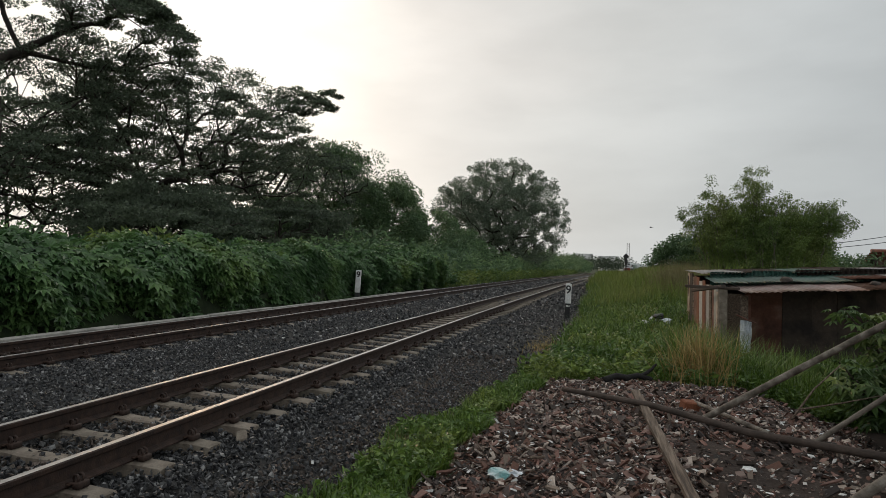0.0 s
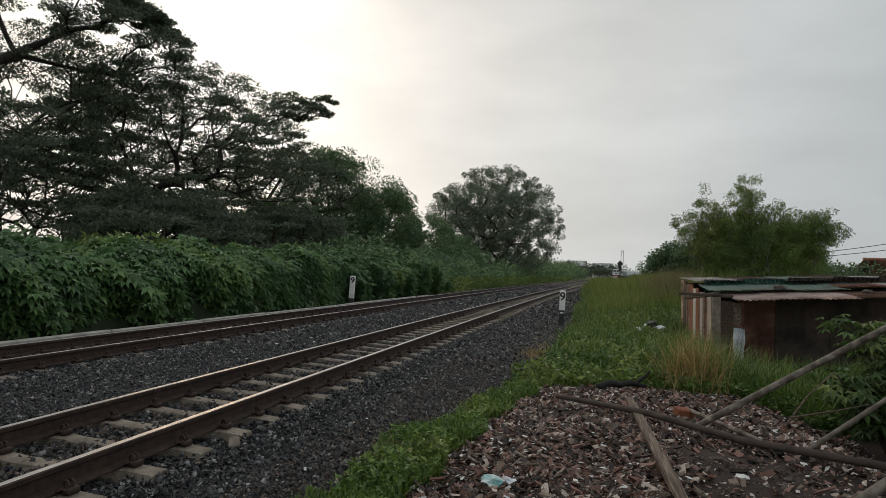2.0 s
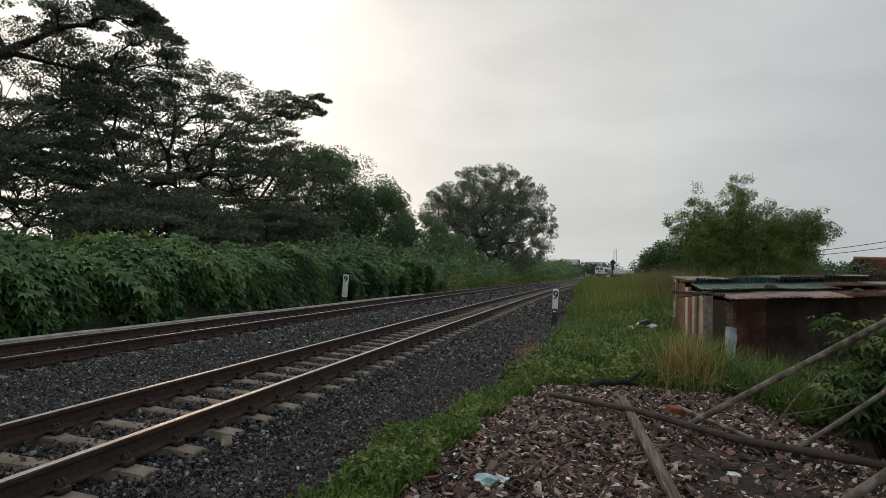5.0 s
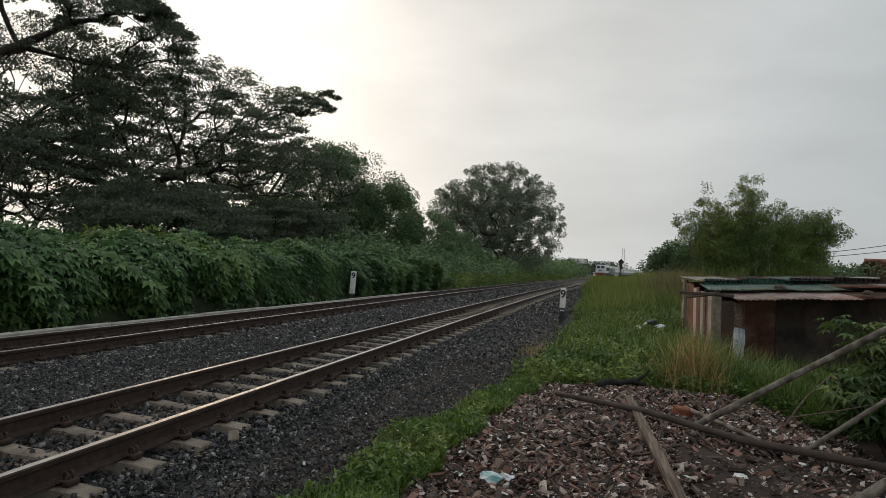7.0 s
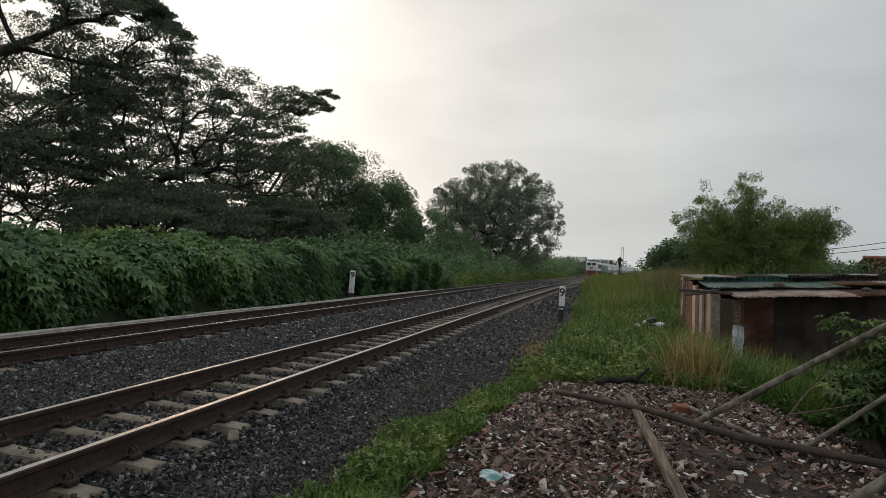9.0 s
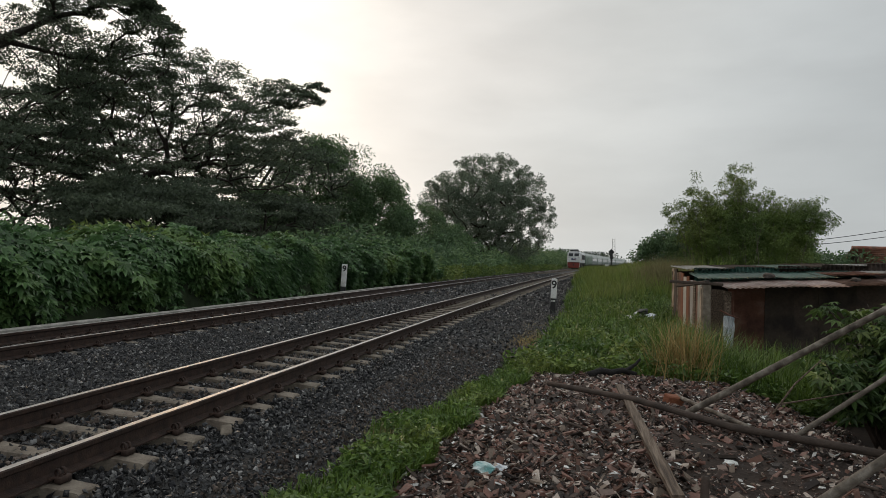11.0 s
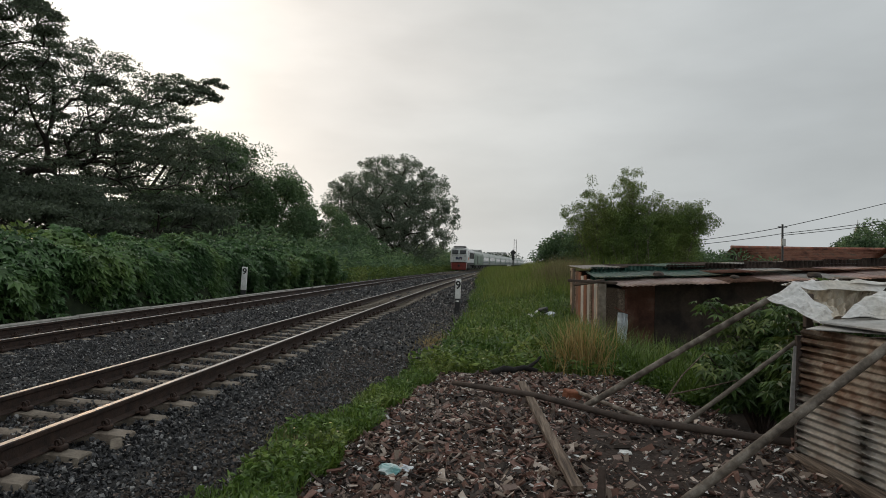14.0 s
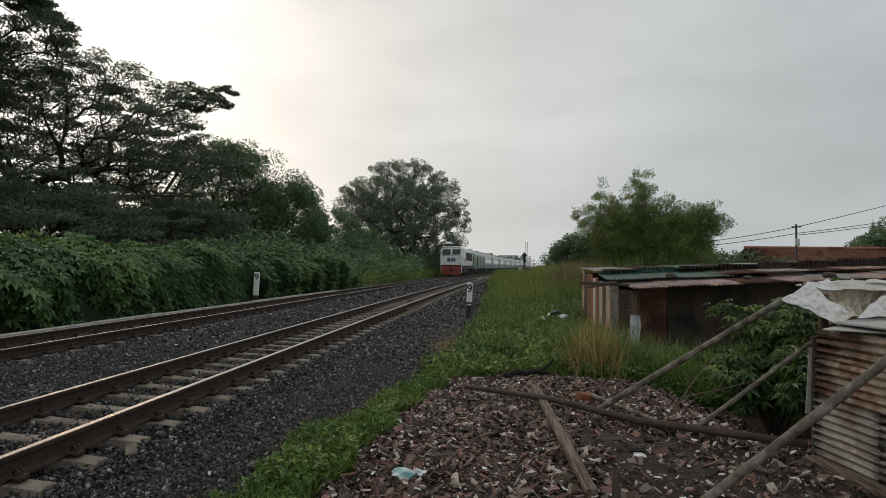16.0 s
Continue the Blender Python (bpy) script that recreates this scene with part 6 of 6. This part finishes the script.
def house(x, y, z, w, d, wall, ridge, rz, label, roofmat="tile_roof", tiles=True, wallmat="plaster"):
    t = thing("house", label, "house", at(x, y, z, 0, 0, rz))
    bw = bmesh.new()
    prof = [(-d / 2, 0), (d / 2, 0), (d / 2, wall), (0, ridge - 0.1), (-d / 2, wall)]
    a = [bw.verts.new((-w / 2, yy, zz)) for yy, zz in prof]
    b = [bw.verts.new((w / 2, yy, zz)) for yy, zz in prof]
    for i in range(5):
        bw.faces.new((a[i], a[(i + 1) % 5], b[(i + 1) % 5], b[i]))
    bw.faces.new(a[::-1])
    bw.faces.new(b)
    bmesh.ops.recalc_face_normals(bw, faces=bw.faces)
    part("wall", bw, M[wallmat], t)
    pitch = math.atan2(ridge - wall, d / 2)
    L = math.hypot(d / 2, ridge - wall) + 0.5
    for s in (-1, 1):
        m = basis(Vector((-(w / 2 + 0.4), 0, ridge)) if s < 0 else Vector((w / 2 + 0.4, 0, ridge)), (1 if s < 0 else -1, 0, 0), (0, s * math.cos(pitch), -math.sin(pitch)))
        roof = part("roof_slope", sheet(w + 0.8, L, M[roofmat], int(L / 0.28), 0.03, 0.0, 0.05), None, t, "rows of clay tiles" if tiles else "", m=m)
    bm = bmesh.new()
    tube(bm, [(-(w / 2 + 0.4), 0, ridge + 0.04), (0, 0, ridge + 0.02), (w / 2 + 0.4, 0, ridge + 0.04)], [0.12] * 3, 8)
    part("ridge", bm, M[roofmat], t)
    for s in (-1, 1):
        part("barge_board", boxes(((0.05, L, 0.2), at(w / 2 + 0.42, s * (d / 4 + 0.1), (wall + ridge) / 2 - 0.12, -s * math.degrees(pitch), 0, 0))), M["blue_paint"], t, "blue painted barge board")
    for i in (-1, 0, 1):
        part("window", boxes(((0.9, 0.08, 0.9), at(i * w / 3.6, -d / 2 - 0.01, wall * 0.6))), M["glass"], t)
    return t


house(22.1, 47.5, -1.95, 10.2, 6.0, 3.2, 4.6, 4, "low house with a weathered clay tile roof and dark walls", wallmat="board")
house(28.7, 43, -1.95, 8.0, 6.0, 3.1, 4.9, 10, "low house with clay tile roof and blue barge boards")
house(36.0, 47, -1.7, 9.0, 7.0, 3.3, 5.2, -5, "low house with a weathered clay tile roof")
# white walls and roofs here replace the haze that pales far buildings
for x, y, w, hgt in ((-7.8, 335, 8, 8.6), (4.2, 338, 9, 7.6)):
    house(x, y, -0.5, w, 12, hgt - 2.5, hgt, 5, "distant building above the woods, whitened for haze", "white_paint", False, "white_paint")


# ---- poles, wires, signal ----
def utility_pole(x, y, z, top):
    t = thing("utility_pole", "slim dark utility pole carrying cables", "utility pole", at(x, y, z))
    bm = bmesh.new()
    tube(bm, [(0, 0, -0.3), (0, 0, (top - z) * 0.5), (0, 0, top - z)], [0.075, 0.065, 0.05], 10)
    part("shaft", bm, M["wire"], t, smooth=True)
    part("cross_arm", boxes(((0.5, 0.06, 0.06), at(0, 0, top - z - 0.15))), M["wire"], t)
    part("pole_box", boxes(((0.2, 0.18, 0.4), at(0, -0.12, top - z - 1.0), 0.02)), M["tin_grey"], t)


utility_pole(16.15, 38, -1.6, 3.71)


def cable(a, b, sag, r=0.018):
    a, b = Vector(a), Vector(b)
    pts = [a.lerp(b, i / 14) - Vector((0, 0, sag * 4 * (i / 14) * (1 - i / 14))) for i in range(15)]
    bm = bmesh.new()
    tube(bm, pts, [r] * 15, 5)
    tagged(new("cable", finish(bm, "cable", M["wire"])), "thin black overhead cable", "cable", "overhead cables")


cable((16.15, 38, 3.55), (30.0, 40, 7.2), 0.12)
cable((16.15, 38, 3.2), (30.0, 40, 5.4), 0.12)
cable((16.15, 38, 3.1), (30.0, 40, 5.2), 0.15)
cable((16.15, 38, 3.55), (8.0, 46, 2.6), 0.25)
cable((16.15, 38, 3.2), (8.0, 46, 2.5), 0.25)


def signal_mast(x, y):
    t = thing("railway_signal", "black-headed railway signal on a slim mast", "signal", at(x, y, 0.0))
    part("mast", tube(bmesh.new(), [(0, 0, -0.4), (0, 0, 2), (0, 0, 3.4)], [0.12, 0.11, 0.1], 8), M["loco_dark"], t)
    part("target", boxes(((0.85, 0.12, 0.85), at(0, 0, 3.55, 0, 45, 0), 0.05)), M["black_paint"], t, "black diamond target board")
    part("signal_head", boxes(((0.5, 0.25, 1.1), at(0, -0.1, 2.7), 0.08)), M["black_paint"], t, "black signal head")
    part("ladder", boxes(((0.04, 0.04, 3.0), at(-0.2, 0.2, 1.4)), ((0.04, 0.04, 3.0), at(0.2, 0.2, 1.4))), M["loco_dark"], t)
    part("relay_box", boxes(((0.7, 0.5, 0.8), at(-0.8, 0.3, 0.75), 0.03)), M["white_paint"], t, "pale equipment cabinet")


signal_mast(4.81, 130)


def lattice_mast(x, y, h):
    t = thing("lattice_mast", "thin pale lattice mast far off", "mast", at(x, y, 0))
    for sx in (-0.9, 0.9):
        part("leg", tube(bmesh.new(), [(sx, 0, -0.5), (sx * 0.8, 0, h * 0.5), (sx * 0.55, 0, h)], [0.12] * 3, 5), M["tin_grey"], t)
    for i in range(12):
        z = h * (i + 0.5) / 12
        part("brace", boxes(((1.7 - 0.6 * z / h, 0.08, 0.1), at(0, 0, z, 0, 28 if i % 2 else -28, 0))), M["tin_grey"], t)


lattice_mast(13.2, 330, 13.5)


def prayer_tower(x, y, z, top):
    """A slim pale tower with a gallery and a pointed cap, far behind the houses."""
    t = thing("tower", "slim pale tower with a pointed cap behind the houses", "tower", at(x, y, z))
    h = top - z
    part("shaft", tube(bmesh.new(), [(0, 0, -0.3), (0, 0, h * 0.4), (0, 0, h * 0.8)], [0.3, 0.27, 0.25], 8), M["plaster"], t)
    part("gallery", tube(bmesh.new(), [(0, 0, h * 0.74), (0, 0, h * 0.76), (0, 0, h * 0.79)], [0.26, 0.42, 0.42], 8), M["plaster"], t, "projecting gallery")
    part("cap", tube(bmesh.new(), [(0, 0, h * 0.80), (0, 0, h * 0.84), (0, 0, h * 0.89), (0, 0, h * 0.93), (0, 0, h)], [0.24, 0.28, 0.2, 0.06, 0.02], 8), M["tin_grey"], t, "grey pointed cap", smooth=True)


prayer_tower(37.1, 70, -1.8, 6.3)


# ---- loose things ----
def roof_stone(x, y, z, s, seed):
    r = random.Random(seed)
    bm = bmesh.new()
    bmesh.ops.create_icosphere(bm, subdivisions=2, radius=s)
    for v in bm.verts:
        v.co *= r.uniform(0.8, 1.1)
        v.co.z *= 0.6
    tagged(new("roof_stone", finish(bm, "roof_stone", M["board"])), "dark stone weighing down the roof sheets", "stone", "stones on the roof").matrix_basis = at(x, y, z)


roof_stone(3.9, 15.7, 1.10, 0.13, 1)
roof_stone(6.9, 14.7, 1.13, 0.16, 2)
roof_stone(5.4, 15.1, 1.07, 0.10, 3)
x, y = rng.normal(-0.95, 0.3, 240), rng.normal(15.5, 1.6, 240)
me = scatter("dry_twigs", [([(-0.5, -0.012, 0), (0.5, -0.006, 0.02), (0.5, 0.006, 0.02), (-0.5, 0.012, 0)], [(0, 1, 2, 3)])], np.stack([x, y, land(x, y) + 0.05], -1), rng.uniform(0.1, 0.4, 240), M["dry_grass"], tilt=0.15)
tagged(new("dry_twigs", me), "scattered dry twigs and straw at the ballast edge", "twigs", kind="stuff")


def loose(name, label, cat, bm, mat, m):
    return tagged(part(name, bm, M[mat], None, m=m), label, cat)


loose("brick", "broken orange hollow brick on the rubble", "brick", boxes(((0.2, 0.12, 0.11), Matrix(), 0.012)), "red_brick", at(0.98, 7.75, -0.20, 10, 8, 25))


def track_litter():
    y = rng.uniform(3, 26, 150)
    u = rng.uniform(-6.8, -1.4, 150)
    x = u + bend_np(y)
    s = rng.uniform(0.015, 0.05, (150, 1)) * np.array([[1, 0.6, 0.2]])
    me = scatter("ballast_litter", blocks(5, 0.35, 0.6), np.stack([x, y, land(x, y) + 0.045], -1), s, M["scraps"], tilt=0.5)
    tagged(new("ballast_litter", me), "small white scraps scattered over the ballast", "litter", kind="stuff")


track_litter()


def crumple(size, seed):
    r = random.Random(seed)
    bm = bmesh.new()
    bmesh.ops.create_icosphere(bm, subdivisions=2, radius=size)
    for v in bm.verts:
        v.co *= r.uniform(0.45, 1.15)
        v.co.z *= 0.5
    return bm


def litter(x, y, size, mat, label, seed, lift=0.03):
    loose("litter", label, "litter", crumple(size, seed), mat, at(x, y, land1(x, y) + lift, 0, 0, seed * 40))


litter(-1.66, 5.4, 0.05, "white_paint", "crumpled white litter in the grass", 1, 0.09)
litter(-0.73, 5.05, 0.12, "teal_plastic", "torn white and teal plastic bag on the rubble", 2)
litter(-0.60, 5.12, 0.07, "plastic", "torn pale plastic bag on the rubble", 3)
litter(1.45, 18.4, 0.17, "white_paint", "pile of white rubbish in the grass", 4, 0.3)
litter(1.68, 18.0, 0.15, "plastic", "pile of pale rubbish in the grass", 5, 0.3)
litter(1.5, 18.1, 0.17, "black_paint", "black rubbish bag in the grass", 11, 0.4)
litter(1.2, 18.6, 0.12, "white_paint", "pile of white rubbish in the grass", 6, 0.2)
litter(2.10, 7.15, 0.07, "plastic", "pale plastic cup on the rubble", 7)
litter(1.12, 5.55, 0.06, "white_paint", "white paper scrap on the soil", 8)
litter(2.35, 6.55, 0.09, "scraps", "pale torn bag at the heap's edge", 9)
loose("concrete_chip", "flat pale concrete chip on the ballast", "stone", boxes(((0.2, 0.09, 0.03), Matrix(), 0.01)), "concrete", at(-2.92, 5.15, land1(-2.92, 5.15) + 0.06, 5, 8, -60))


def sapling(x, y, z, h, seed):
    """A leafy cassava-like bush: thin stems with whorls of hand-shaped leaves."""
    r = random.Random(seed)
    t = thing("leafy_bush", "broad-leaved green bush beside the shacks", "bush", at(x, y, z), "bushes by the shacks")
    pts, ways = [], []
    for i in range(12):
        a = r.uniform(0, 6.28)
        end = Vector((math.cos(a) * h * r.uniform(0.15, 0.6), math.sin(a) * h * r.uniform(0.15, 0.6), h * r.uniform(0.55, 1.0)))
        mid = end * 0.5 + Vector((0, 0, h * 0.08))
        part("stem", tube(bmesh.new(), [(0, 0, -0.1), mid, end], [0.022, 0.015, 0.007], 6), M["pole_dark"], t)
        for k in range(60):
            q = r.uniform(0.35, 1.0)
            b = r.uniform(0, 6.28)
            d = Vector((math.cos(b), math.sin(b), r.uniform(-0.1, 0.35)))
            p = (Vector((0, 0, 0)).lerp(mid, q * 2) if q < 0.5 else mid.lerp(end, q * 2 - 1)) + d * r.uniform(0.05, 0.28)
            pts.append(p)
            ways.append(d)
    d = np.array(ways) + np.array([0, 0, -0.3])
    d /= np.linalg.norm(d, axis=1)[:, None]
    up = np.array([0, 0, 1.0]) + rng.normal(0, 0.3, d.shape)
    zx = up - (up * d).sum(1)[:, None] * d
    zx /= np.linalg.norm(zx, axis=1)[:, None]
    me = scatter("leaves", leaf_palmate(5, 0.17), np.array(pts), rng.uniform(0.09, 0.19, len(pts)), M["bush_leaf"], turn=np.stack([d, np.cross(zx, d), zx], -1))
    part("leaves", me, None, t)


for i, (x, y, h) in enumerate(((3.45, 8.7, 1.15), (4.05, 9.4, 1.75), (4.45, 8.8, 2.0), (3.6, 7.8, 1.05), (5.0, 9.6, 1.8), (4.1, 8.2, 1.45), (4.5, 10.6, 1.7))):
    sapling(x, y, land1(x, y), h, i + 3)


# ---- what moves ----
def bird():
    t = thing("bird", "small dark bird flying over the railway", "bird")
    bm = bmesh.new()
    tube(bm, [(0, -0.14, 0), (0, -0.08, 0.0), (0, 0.0, 0.005), (0, 0.07, 0.01), (0, 0.11, 0.01)], [0.008, 0.025, 0.034, 0.026, 0.006], 8)
    part("body", bm, M["black_paint"], t, smooth=True)
    for s in (-1, 1):
        part("wing", boxes(((0.15, 0.075, 0.008), at(s * 0.09, 0.01, 0.035, 0, -s * 22, 0), 0.003), ((0.13, 0.05, 0.006), at(s * 0.21, -0.015, 0.06, 0, s * 6, s * -18), 0.002)), M["black_paint"], t)
    part("tail", boxes(((0.05, 0.10, 0.006), at(0, -0.17, 0, 4, 0, 0), 0.002)), M["black_paint"], t)
    return t


BIRD = bird()
FLIGHT = [(0.0, 4.11, 4.73, 75), (0.1, 3.04, 4.89, 78), (0.2, 2.08, 4.98, 80), (0.3, 1.43, 5.1, 78), (0.4, 0.9, 5.26, 60), (0.55, 0.6, 5.42, 0), (0.7, 0.92, 5.55, -60),
          (0.8, 1.46, 5.84, -75), (0.9, 2.36, 6.08, -80), (1.0, 3.08, 6.27, -80), (1.1, 4.12, 6.47, -82), (1.2, 5.65, 6.74, -85), (1.6, 8.6, 6.2, -80), (2.0, 9.6, 4.95, -60), (16.0, 9.6, 4.95, -60)]


def motions():
    walk(BIRD, [(t, at(x, 58.0, z, 0, 0, turn)) for t, x, z, turn in FLIGHT])
    for car, behind, length in TRAIN:
        rows = []
        for i in range(33):
            t = i * 0.5
            y = TRAIN_END + TRAIN_SPEED * (16.0 - t) + behind
            rows.append((t, on_track(y, length)))
        walk(car, rows)


motions()
